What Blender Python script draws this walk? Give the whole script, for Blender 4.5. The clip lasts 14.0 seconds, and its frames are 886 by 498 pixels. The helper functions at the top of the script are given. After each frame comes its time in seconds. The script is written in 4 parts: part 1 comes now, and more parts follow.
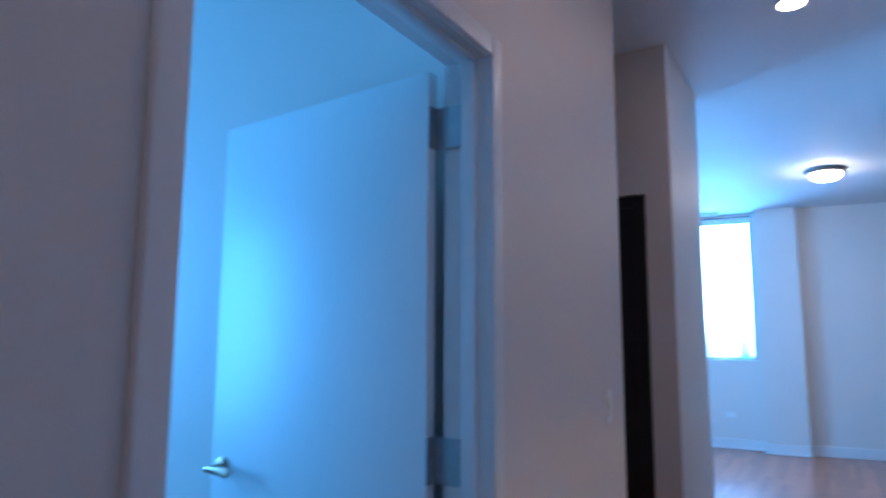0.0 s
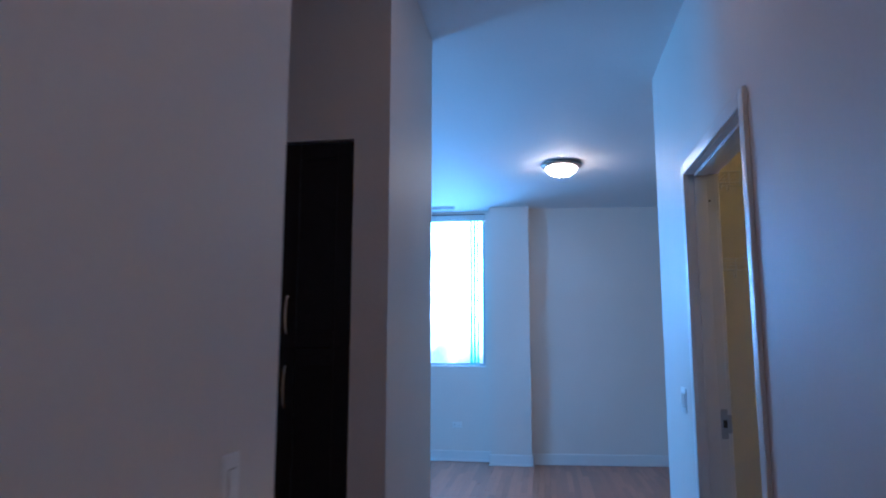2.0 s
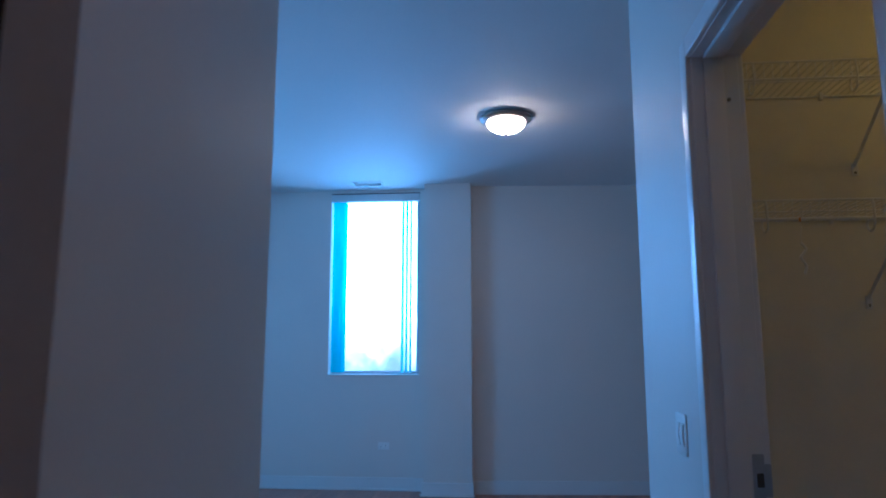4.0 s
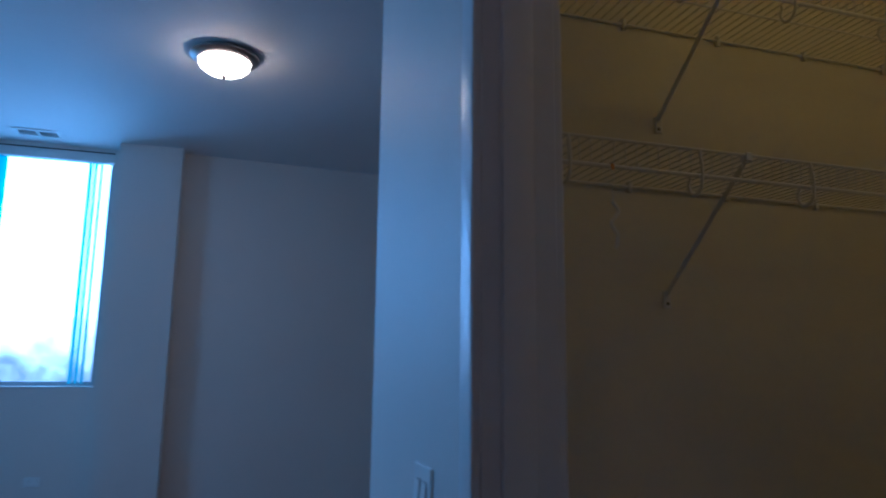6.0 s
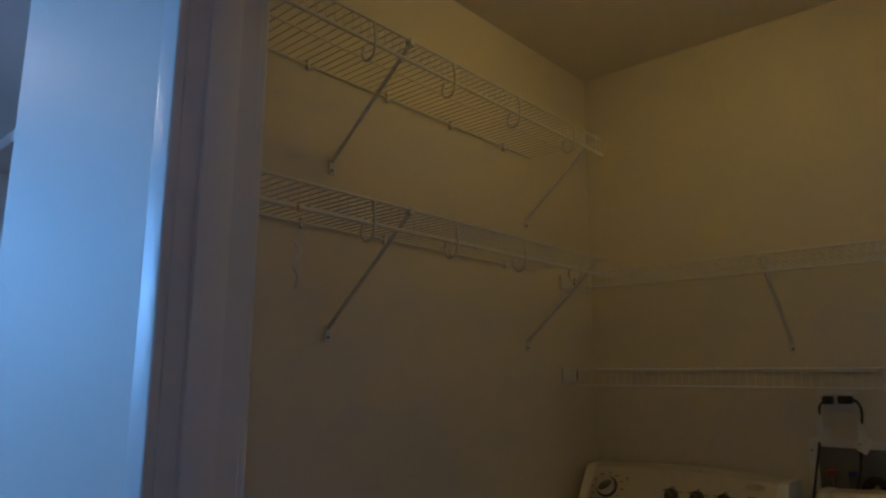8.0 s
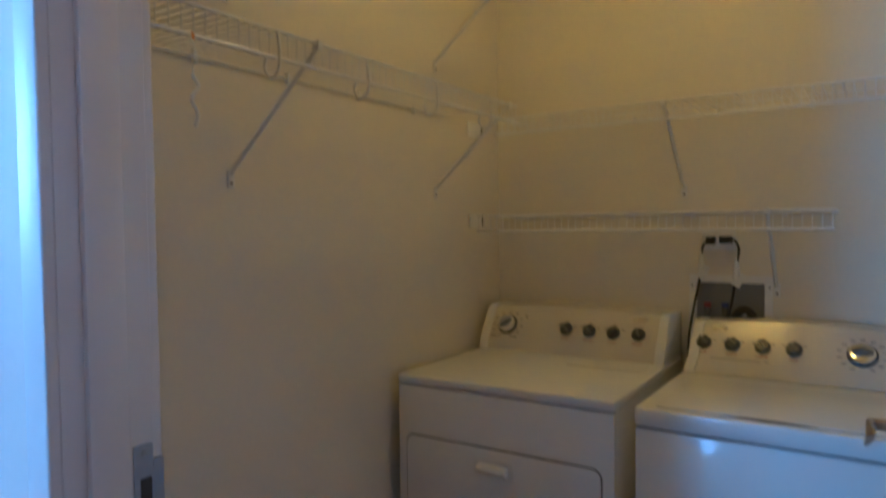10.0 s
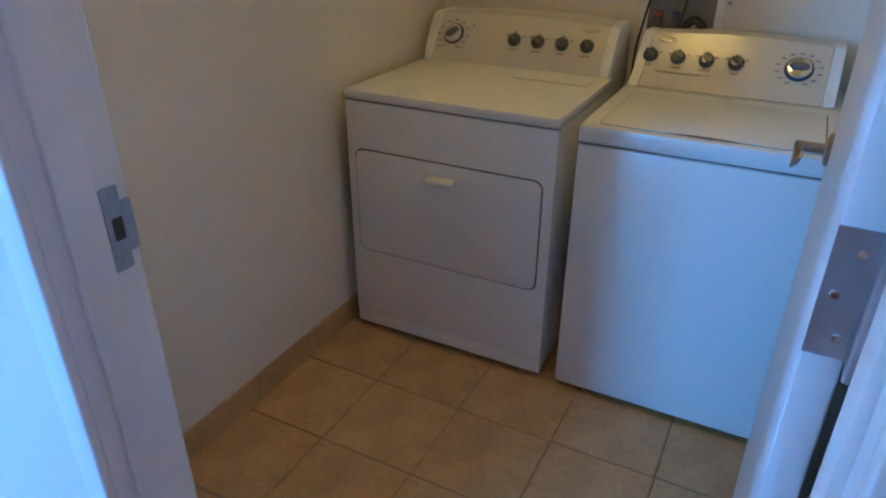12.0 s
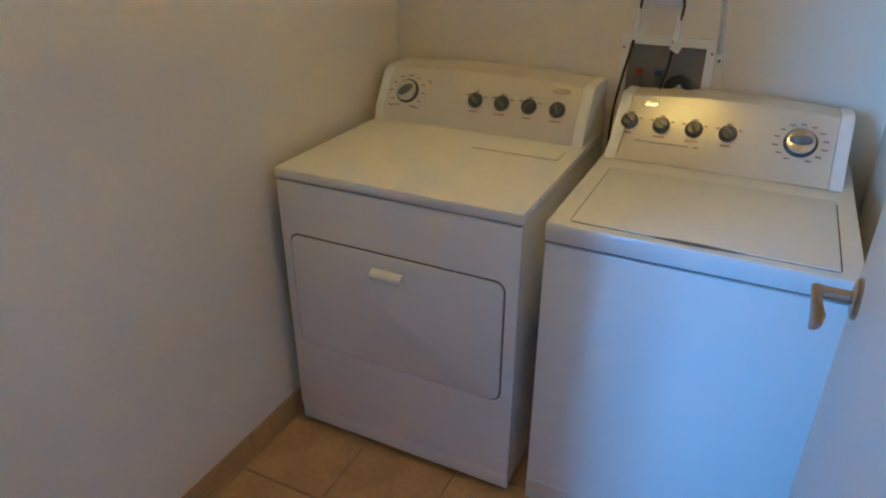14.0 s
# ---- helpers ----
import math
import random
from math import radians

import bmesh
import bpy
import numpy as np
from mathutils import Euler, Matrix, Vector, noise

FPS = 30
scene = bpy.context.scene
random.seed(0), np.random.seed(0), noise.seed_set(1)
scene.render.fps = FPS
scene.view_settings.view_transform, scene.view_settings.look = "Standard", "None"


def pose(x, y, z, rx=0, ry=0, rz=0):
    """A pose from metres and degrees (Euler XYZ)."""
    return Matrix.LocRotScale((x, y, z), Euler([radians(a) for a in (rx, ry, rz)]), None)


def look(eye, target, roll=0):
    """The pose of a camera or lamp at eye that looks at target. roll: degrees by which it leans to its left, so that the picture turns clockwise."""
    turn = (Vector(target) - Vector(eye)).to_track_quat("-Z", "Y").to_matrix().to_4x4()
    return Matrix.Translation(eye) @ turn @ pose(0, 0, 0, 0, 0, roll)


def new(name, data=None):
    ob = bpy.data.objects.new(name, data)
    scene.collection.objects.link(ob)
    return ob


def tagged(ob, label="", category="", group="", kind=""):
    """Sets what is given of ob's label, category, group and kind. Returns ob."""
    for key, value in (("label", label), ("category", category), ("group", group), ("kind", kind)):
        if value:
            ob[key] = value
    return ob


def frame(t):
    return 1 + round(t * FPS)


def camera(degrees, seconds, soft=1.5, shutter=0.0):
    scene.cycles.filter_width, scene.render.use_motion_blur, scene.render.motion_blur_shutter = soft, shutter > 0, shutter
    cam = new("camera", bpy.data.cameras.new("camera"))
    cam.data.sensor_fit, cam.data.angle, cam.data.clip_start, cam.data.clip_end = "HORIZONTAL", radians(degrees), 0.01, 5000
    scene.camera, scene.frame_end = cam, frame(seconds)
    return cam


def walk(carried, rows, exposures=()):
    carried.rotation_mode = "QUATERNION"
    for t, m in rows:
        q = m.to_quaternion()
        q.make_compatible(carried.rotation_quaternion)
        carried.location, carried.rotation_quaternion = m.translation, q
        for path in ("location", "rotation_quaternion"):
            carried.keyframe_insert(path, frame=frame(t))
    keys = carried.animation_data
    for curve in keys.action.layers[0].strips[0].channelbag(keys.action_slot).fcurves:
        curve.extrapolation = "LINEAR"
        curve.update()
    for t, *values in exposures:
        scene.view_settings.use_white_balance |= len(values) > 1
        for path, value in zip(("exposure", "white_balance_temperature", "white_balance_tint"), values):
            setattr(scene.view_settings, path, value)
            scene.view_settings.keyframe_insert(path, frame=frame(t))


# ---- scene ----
cam = camera(67.0, 14.0, soft=2.0, shutter=0.5)
PATH = [
    (0, (-0.553, -5.095, 1.353), (-1.547, -3.381, 1.625), 0.3),
    (0.5, (-0.667, -4.922, 1.338), (-1.303, -3.046, 1.617), 0.1),
    (1, (-0.68, -4.528, 1.362), (-1.117, -2.597, 1.643), -0.0),
    (1.5, (-0.7, -4.145, 1.36), (-1.077, -2.202, 1.642), -0.1),
    (2, (-0.702, -3.776, 1.383), (-0.998, -1.818, 1.666), 0.1),
    (2.5, (-0.642, -3.346, 1.386), (-0.885, -1.382, 1.67), -0.2),
    (2.7, (-0.624, -3.203, 1.382), (-0.865, -1.238, 1.667), -0.2),
    (5, (-0.515, -1.821, 1.344), (-0.429, 0.152, 1.663), 0.6),
    (5.5, (-0.469, -1.614, 1.337), (-0.132, 0.331, 1.658), 0.6),
    (6, (-0.359, -1.418, 1.366), (0.211, 0.471, 1.692), 0.7),
    (6.5, (-0.346, -1.362, 1.353), (0.485, 0.424, 1.697), 0.7),
    (7, (-0.432, -1.400, 1.412), (0.782, 0.165, 1.695), 0.6),
    (7.2, (-0.452, -1.412, 1.417), (0.836, 0.091, 1.700), 0.1),
    (9.3, (-0.462, -1.322, 1.391), (1.176, -0.244, 1.820), -0.2),
    (9.5, (-0.473, -1.320, 1.376), (1.178, -0.232, 1.673), -0.5),
    (10, (-0.450, -1.328, 1.398), (1.225, -0.237, 1.330), -0.7),
    (10.5, (-0.458, -1.301, 1.406), (1.207, -0.295, 0.945), -0.1),
    (11, (-0.47, -1.306, 1.406), (1.124, -0.382, 0.627), 0.2),
    (11.5, (-0.47, -1.288, 1.416), (1.086, -0.436, 0.493), 0.3),
    (12, (-0.456, -1.281, 1.455), (1.119, -0.462, 0.531), 0.2),
    (12.5, (-0.376, -1.222, 1.463), (1.21, -0.439, 0.528), 0.2),
    (13, (-0.187, -1.182, 1.491), (1.4, -0.408, 0.551), 0.1),
    (13.5, (-0.073, -1.192, 1.559), (1.516, -0.42, 0.62), 0.0),
    (14, (-0.054, -1.19, 1.559), (1.543, -0.407, 0.646), 0.1),
]
EXPOSURES = [(0.0, 0.75, 3800, 14), (0.5, 0.52, 3800, 14), (1.5, 0.15, 3820, 14), (2.7, -0.12, 3850, 14), (5.0, -1.1, 3850, 14), (6.0, -1.28, 3870, 14), (6.5, -1.22, 3900, 14), (7.0, -1.1, 3960, 14), (7.2, -1.05, 3960, 14), (9.3, 0.36, 4180, 14), (10.0, 0.82, 3920, 14), (11.0, 1.24, 3760, 14), (12.2, 1.3, 3760, 14), (13.0, 1.57, 3770, 14), (14.0, 1.57, 3780, 14)]
walk(cam, [(t, look(eye, target, roll)) for t, eye, target, roll in PATH], EXPOSURES)

# ---- plan, in metres ----
H = 3.043           # ceiling
HL = 2.735          # laundry ceiling
XL = -1.331         # corridor, left wall face
XR = 0.0            # corridor, right wall face
TW = 0.13           # wall thickness
R_END = 0.416       # far end of the right wall
L_END = -2.235      # far end of the left wall
PIER_X, PIER_Y0, PIER_Y1 = -1.285, -1.313, -0.33
FAR_W, FAR_C, FAR_R = 4.47, 4.245, 4.38     # far wall at the window, column, right of it
LY0, LY1 = -1.495, 0.050    # laundry, right and left wall faces
LX1 = 2.113                 # laundry, back wall face
D_FAR, D_NEAR = -0.440, -1.387   # laundry doorway, jamb faces
HEAD = 2.208
B_FAR, B_NEAR = -3.515, -4.490   # bedroom doorway
B_HEAD = 2.130
N_FAR, N_NEAR = -2.465, -3.39    # the other doorway on the right
CASING = 0.055

# ---- light ----
world = bpy.data.worlds.new("world")
scene.world = world
world.use_nodes = True
wn = world.node_tree.nodes
sky = wn.new("ShaderNodeTexSky")
sky.sky_type, sky.sun_disc, sky.sun_elevation, sky.sun_rotation = "NISHITA", False, radians(35), radians(120)
world.node_tree.links.new(sky.outputs[0], wn["Background"].inputs[0])
wn["Background"].inputs[1].default_value = 0.15
DAY = (0.41, 0.79, 1.0)
WARM = (1.0, 0.60, 0.36)
AMBER = (1.0, 0.50, 0.04)
SKYW = (0.52, 0.81, 1.0)


def area_lamp(name, m, sx, sy, watts, colour):
    d = bpy.data.lights.new(name, "AREA")
    d.shape, d.size, d.size_y, d.energy, d.color = "RECTANGLE", sx, sy, watts, colour
    ob = new(name, d)
    ob.matrix_basis = m
    return ob


area_lamp("window_daylight", pose(-1.885, FAR_W + 0.34, 2.39, -90, 0, 0), 1.12, 1.44, 56, SKYW)
area_lamp("bedroom_window_daylight", pose(-4.80, -4.25, 1.65, 90, 0, -90), 1.0, 1.6, 37, DAY)
# added behind the unseen window_2, for blue light on doorway wall and washer
area_lamp("living_window_daylight", pose(-4.90, 1.60, 1.75, 90, 0, -90), 1.1, 1.8, 82, DAY)


# ---- materials ----
def mat(name, base, rough=0.5, metal=0.0, grain=(40.0, 0.04), blotch=(1.5, 0.04), bump=(300.0, 0.05), coat=0.0, coat_rough=0.1, spec=0.5, rvar=0.015, island=0.0, objrand=0.0, emit=0.0, glow=WARM):
    m = bpy.data.materials.new(name)
    m.use_nodes = True
    nt = m.node_tree
    n, l = nt.nodes, nt.links
    b = n["Principled BSDF"]
    b.inputs["Metallic"].default_value = metal
    b.inputs["Coat Weight"].default_value, b.inputs["Coat Roughness"].default_value = coat, coat_rough
    b.inputs["Specular IOR Level"].default_value = spec
    co = n.new("ShaderNodeTexCoord").outputs["Object"]

    def noise_at(scale, detail):
        t = n.new("ShaderNodeTexNoise")
        t.inputs["Scale"].default_value, t.inputs["Detail"].default_value = scale, detail
        l.new(co, t.inputs["Vector"])
        return t.outputs["Fac"]

    def scaled(sock, lo, hi):
        r = n.new("ShaderNodeMapRange")
        r.inputs["From Min"].default_value, r.inputs["From Max"].default_value = 0.25, 0.75
        r.inputs["To Min"].default_value, r.inputs["To Max"].default_value = lo, hi
        l.new(sock, r.inputs["Value"])
        return r.outputs["Result"]

    def times(a, c):
        k = n.new("ShaderNodeMath")
        k.operation = "MULTIPLY"
        l.new(a, k.inputs[0]), l.new(c, k.inputs[1])
        return k.outputs[0]

    g = noise_at(grain[0], 4)
    v = times(scaled(g, 1 - grain[1], 1 + grain[1]), scaled(noise_at(blotch[0], 3), 1 - blotch[1], 1 + blotch[1]))
    if objrand:
        o = n.new("ShaderNodeObjectInfo").outputs["Random"]
        r = n.new("ShaderNodeMapRange")
        r.inputs["To Min"].default_value, r.inputs["To Max"].default_value = 1 - objrand, 1 + objrand
        l.new(o, r.inputs["Value"])
        v = times(v, r.outputs["Result"])
    if island:
        o = n.new("ShaderNodeNewGeometry").outputs["Random Per Island"]
        r = n.new("ShaderNodeMapRange")
        r.inputs["To Min"].default_value, r.inputs["To Max"].default_value = 1 - island, 1 + island
        l.new(o, r.inputs["Value"])
        v = times(v, r.outputs["Result"])
    x = n.new("ShaderNodeVectorMath")
    x.operation = "SCALE"
    x.inputs[0].default_value = base
    l.new(v, x.inputs["Scale"])
    l.new(x.outputs[0], b.inputs["Base Color"])
    l.new(scaled(noise_at(6.0, 3), rough - rvar, rough + rvar), b.inputs["Roughness"])
    if bump[1]:
        k = n.new("ShaderNodeBump")
        k.inputs["Strength"].default_value, k.inputs["Distance"].default_value = bump[1], 0.002
        l.new(noise_at(bump[0], 2), k.inputs["Height"])
        l.new(k.outputs[0], b.inputs["Normal"])
    if emit:
        b.inputs["Emission Color"].default_value, b.inputs["Emission Strength"].default_value = (*glow, 1), emit
    return m


WALL = mat("wall_paint", (0.69, 0.645, 0.59), 0.55, grain=(60, 0.015), blotch=(1.2, 0.025), bump=(220, 0.12))
CEIL = mat("ceiling_paint", (0.78, 0.77, 0.75), 0.7, grain=(60, 0.015), blotch=(0.9, 0.02), bump=(160, 0.12))
LWALL = mat("laundry_paint", (0.74, 0.69, 0.56), 0.5, grain=(60, 0.015), blotch=(1.3, 0.03), bump=(220, 0.12))
TRIM = mat("trim_gloss_paint", (0.72, 0.71, 0.69), 0.32, grain=(30, 0.01), blotch=(2.5, 0.02), bump=(40, 0.02), spec=0.5)
DOORP = mat("door_paint", (0.76, 0.76, 0.75), 0.42, grain=(30, 0.01), blotch=(1.8, 0.02), bump=(120, 0.05))
ENAMEL = mat("appliance_enamel", (0.80, 0.79, 0.76), 0.30, grain=(25, 0.008), blotch=(2.2, 0.02), bump=(350, 0.02), coat=0.5, coat_rough=0.09, rvar=0.004)
PANEL = mat("console_panel", (0.66, 0.62, 0.52), 0.30, metal=0.25, grain=(80, 0.015), blotch=(3, 0.02), bump=(0, 0))
CAPW = mat("console_cap_plastic", (0.78, 0.77, 0.73), 0.32, grain=(30, 0.01), blotch=(3, 0.02), bump=(300, 0.02))
# near-black that paints the shade inside holes, slots and gaps
DARK = mat("gap_shade", (0.05, 0.048, 0.045), 0.7, bump=(0, 0))
KGRIP = mat("knob_grip", (0.15, 0.155, 0.165), 0.34, metal=0.4, bump=(0, 0))
PALESEAM = mat("pale_seam", (0.46, 0.44, 0.39), 0.6, bump=(0, 0))
# grey for panel joints, hose valves, and painted door gap and notch shade
SEAM = mat("grey_seam", (0.12, 0.115, 0.11), 0.6, bump=(0, 0))
KNOB = mat("grey_knob", (0.07, 0.075, 0.085), 0.3, metal=0.3, bump=(0, 0))
PULL = mat("polished_nickel", (0.66, 0.60, 0.52), 0.22, metal=1.0, grain=(90, 0.05), bump=(0, 0))
CHROME = mat("chrome", (0.72, 0.72, 0.72), 0.18, metal=1.0, bump=(0, 0))
NICKEL = mat("satin_nickel", (0.42, 0.35, 0.26), 0.30, metal=1.0, grain=(90, 0.05), bump=(0, 0))
STEEL = mat("dull_steel", (0.42, 0.42, 0.43), 0.42, metal=0.9, grain=(60, 0.06), blotch=(12, 0.08), bump=(200, 0.03))
BLACKW = mat("espresso_wood", (0.010, 0.008, 0.009), 0.34, grain=(50, 0.25), blotch=(4, 0.2), bump=(90, 0.08), spec=0.35)
WIRE = mat("vinyl_coated_wire", (0.74, 0.73, 0.70), 0.35, bump=(0, 0))
BRONZE = mat("brushed_bronze_rim", (0.30, 0.27, 0.25), 0.35, metal=0.9, bump=(0, 0))
BOWL = mat("lit_frosted_glass", (0.85, 0.82, 0.76), 0.4, bump=(0, 0), emit=62.0, glow=(1.0, 0.62, 0.30))
LBOWL = mat("laundry_frosted_glass", (0.85, 0.82, 0.76), 0.4, bump=(0, 0), emit=29.0, glow=AMBER)
SBOWL = mat("side_room_frosted_glass", (0.85, 0.82, 0.76), 0.4, bump=(0, 0), emit=85.0, glow=(1.0, 0.54, 0.18))
CANLIT = mat("lit_lamp_face", (0.85, 0.82, 0.76), 0.4, bump=(0, 0), emit=58.0, glow=(1.0, 0.54, 0.27))
TILE = mat("beige_ceramic_tile", (0.45, 0.29, 0.105), 0.34, grain=(48, 0.13), blotch=(7.5, 0.20), bump=(40, 0.08), objrand=0.06)
GROUT = mat("tile_grout", (0.27, 0.20, 0.13), 0.9, grain=(80, 0.1), bump=(200, 0.1))
OAK = mat("red_oak_plank", (0.34, 0.145, 0.075), 0.30, grain=(30, 0.12), blotch=(3, 0.1), bump=(120, 0.03), coat=0.2, objrand=0.22, island=0.2)
OAKGAP = mat("floor_underlay", (0.10, 0.05, 0.03), 0.8)
PLATE = mat("switch_plastic", (0.78, 0.77, 0.74), 0.3, bump=(0, 0))
BLACKR = mat("black_rubber", (0.018, 0.018, 0.018), 0.5, bump=(0, 0))
GREYP = mat("grey_box_plastic", (0.20, 0.19, 0.18), 0.6, bump=(0, 0))
REDP = mat("red_plastic", (0.22, 0.03, 0.02), 0.45, bump=(0, 0))
BLUEP = mat("blue_plastic", (0.03, 0.06, 0.20), 0.45, bump=(0, 0))
PAPER = mat("white_paper_tag", (0.75, 0.75, 0.73), 0.8, bump=(0, 0))
INK = mat("grey_ink", (0.22, 0.19, 0.175), 0.6, bump=(0, 0))
REDINK = mat("red_ink", (0.42, 0.20, 0.14), 0.6, bump=(0, 0))
ALU = mat("window_frame_paint", (0.50, 0.52, 0.54), 0.35, bump=(0, 0))
BLIND = mat("blind_fabric", (0.70, 0.70, 0.68), 0.7, bump=(200, 0.05))
GLASS = bpy.data.materials.new("window_glass")
GLASS.use_nodes = True
gb = GLASS.node_tree.nodes["Principled BSDF"]
gb.inputs["Transmission Weight"].default_value, gb.inputs["Roughness"].default_value, gb.inputs["IOR"].default_value = 1.0, 0.0, 1.45
CLEAR = bpy.data.materials.new("clear_plastic")
CLEAR.use_nodes = True
gb = CLEAR.node_tree.nodes["Principled BSDF"]
gb.inputs["Transmission Weight"].default_value, gb.inputs["Roughness"].default_value, gb.inputs["IOR"].default_value = 0.85, 0.15, 1.3


SHEER = bpy.data.materials.new("translucent_blind")
SHEER.use_nodes = True
sn, sl = SHEER.node_tree.nodes, SHEER.node_tree.links
tr, df, mx_ = sn.new("ShaderNodeBsdfTranslucent"), sn.new("ShaderNodeBsdfDiffuse"), sn.new("ShaderNodeMixShader")
tr.inputs["Color"].default_value = df.inputs["Color"].default_value = (0.52, 0.84, 0.90, 1)
mx_.inputs[0].default_value = 0.65
sl.new(df.outputs[0], mx_.inputs[1]), sl.new(tr.outputs[0], mx_.inputs[2]), sl.new(mx_.outputs[0], sn["Material Output"].inputs["Surface"])


# hazy bright distance seen through the window
DISTANCE = bpy.data.materials.new("hazy_distance")
DISTANCE.use_nodes = True
dn, dl = DISTANCE.node_tree.nodes, DISTANCE.node_tree.links
dn.remove(dn["Principled BSDF"])
dco = dn.new("ShaderNodeTexCoord").outputs["Object"]
dsep = dn.new("ShaderNodeSeparateXYZ")
dl.new(dco, dsep.inputs[0])
dnoise = dn.new("ShaderNodeTexNoise")
dnoise.inputs["Scale"].default_value, dnoise.inputs["Detail"].default_value = 0.55, 5
dl.new(dco, dnoise.inputs["Vector"])
dmul = dn.new("ShaderNodeMath")
dmul.operation, dmul.inputs[1].default_value = "MULTIPLY_ADD", 7.0
dl.new(dnoise.outputs["Fac"], dmul.inputs[0]), dl.new(dsep.outputs["Z"], dmul.inputs[2])
dramp = dn.new("ShaderNodeMapRange")
dramp.interpolation_type = "SMOOTHSTEP"
for key, value in (("From Min", 2.5), ("From Max", 7.5), ("To Min", 1.6), ("To Max", 10.0)):
    dramp.inputs[key].default_value = value
dl.new(dmul.outputs[0], dramp.inputs["Value"])
dem = dn.new("ShaderNodeEmission")
dem.inputs["Color"].default_value = (0.80, 0.92, 1.0, 1)
dl.new(dramp.outputs["Result"], dem.inputs["Strength"]), dl.new(dem.outputs[0], dn["Material Output"].inputs["Surface"])


# ---- mesh helpers ----
def box(bm, x0, x1, y0, y1, z0, z1, bevel=0.0, seg=2):
    """Adds a box, with rounded edges if wanted."""
    r = bmesh.ops.create_cube(bm, size=1.0)
    vs = r["verts"]
    for v in vs:
        v.co = Vector((x0 + (v.co.x + 0.5) * (x1 - x0), y0 + (v.co.y + 0.5) * (y1 - y0), z0 + (v.co.z + 0.5) * (z1 - z0)))
    if bevel:
        es = {e for v in vs for e in v.link_edges}
        bmesh.ops.bevel(bm, geom=list(es), offset=bevel, segments=min(seg, 2), affect="EDGES", profile=0.5)
    return bm


def bx(*a, **k):
    return box(bmesh.new(), *a, **k)


def rrect(bm, x0, x1, z0, z1, r, y0, y1, n=6, soft=0.0):
    """A rounded rectangle in x and z, with depth from y0 (front) to y1."""
    pts = []
    for cx, cz, a0 in ((x1 - r, z1 - r, 0), (x0 + r, z1 - r, 90), (x0 + r, z0 + r, 180), (x1 - r, z0 + r, 270)):
        for i in range(n + 1):
            a = radians(a0 + 90 * i / n)
            pts.append((cx + r * math.cos(a), cz + r * math.sin(a)))
    front = [bm.verts.new((x, y0, z)) for x, z in pts]
    back = [bm.verts.new((x, y1, z)) for x, z in pts]
    m = len(pts)
    f = bm.faces.new(front)
    bm.faces.new(list(reversed(back)))
    for i in range(m):
        bm.faces.new((front[i], back[i], back[(i + 1) % m], front[(i + 1) % m]))
    if soft:
        bmesh.ops.bevel(bm, geom=list(f.edges), offset=soft, segments=2, affect="EDGES", profile=0.5)
    return bm


def rod(bm, a, b, r, n=6, caps=True):
    a, b = Vector(a), Vector(b)
    q = (b - a).to_track_quat("Z", "Y").to_matrix()
    rings = [[bm.verts.new(p + q @ Vector((r * math.cos(2 * math.pi * i / n), r * math.sin(2 * math.pi * i / n), 0))) for i in range(n)] for p in (a, b)]
    for i in range(n):
        bm.faces.new((rings[0][i], rings[0][(i + 1) % n], rings[1][(i + 1) % n], rings[1][i]))
    if caps:
        bm.faces.new(list(reversed(rings[0])))
        bm.faces.new(rings[1])
    return bm


def tube(bm, pts, r, n=8):
    """A round tube along a polyline."""
    pts = [Vector(p) for p in pts]
    rings = []
    for i, p in enumerate(pts):
        d = (pts[min(i + 1, len(pts) - 1)] - pts[max(i - 1, 0)]).normalized()
        q = d.to_track_quat("Z", "Y").to_matrix()
        rings.append([bm.verts.new(p + q @ Vector((r * math.cos(2 * math.pi * k / n), r * math.sin(2 * math.pi * k / n), 0))) for k in range(n)])
    for a, b in zip(rings, rings[1:]):
        best = min(range(n), key=lambda s: (a[0].co - b[s].co).length)
        for k in range(n):
            bm.faces.new((a[k], a[(k + 1) % n], b[(k + 1 + best) % n], b[(k + best) % n]))
    bm.faces.new(list(reversed(rings[0])))
    bm.faces.new(rings[-1])
    return bm


def curve_pts(ctrl, n=8):
    """Catmull-Rom points through ctrl."""
    c = [Vector(p) for p in ctrl]
    c = [2 * c[0] - c[1]] + c + [2 * c[-1] - c[-2]]
    out = []
    for i in range(1, len(c) - 2):
        for k in range(n):
            t = k / n
            out.append(0.5 * (2 * c[i] + (c[i + 1] - c[i - 1]) * t + (2 * c[i - 1] - 5 * c[i] + 4 * c[i + 1] - c[i + 2]) * t * t + (3 * c[i] - c[i - 1] - 3 * c[i + 1] + c[i + 2]) * t ** 3))
    out.append(c[-2])
    return out


def lathe(bm, prof, n=32):
    """Turns (radius, z) points about z."""
    rings = []
    for r, z in prof:
        if r < 1e-6:
            rings.append([bm.verts.new((0, 0, z))])
        else:
            rings.append([bm.verts.new((r * math.cos(2 * math.pi * i / n), r * math.sin(2 * math.pi * i / n), z)) for i in range(n)])
    for a, b in zip(rings, rings[1:]):
        for i in range(n):
            j = (i + 1) % n
            if len(a) == 1 and len(b) == 1:
                continue
            if len(a) == 1:
                bm.faces.new((a[0], b[j], b[i]))
            elif len(b) == 1:
                bm.faces.new((a[i], a[j], b[0]))
            else:
                bm.faces.new((a[i], a[j], b[j], b[i]))
    return bm


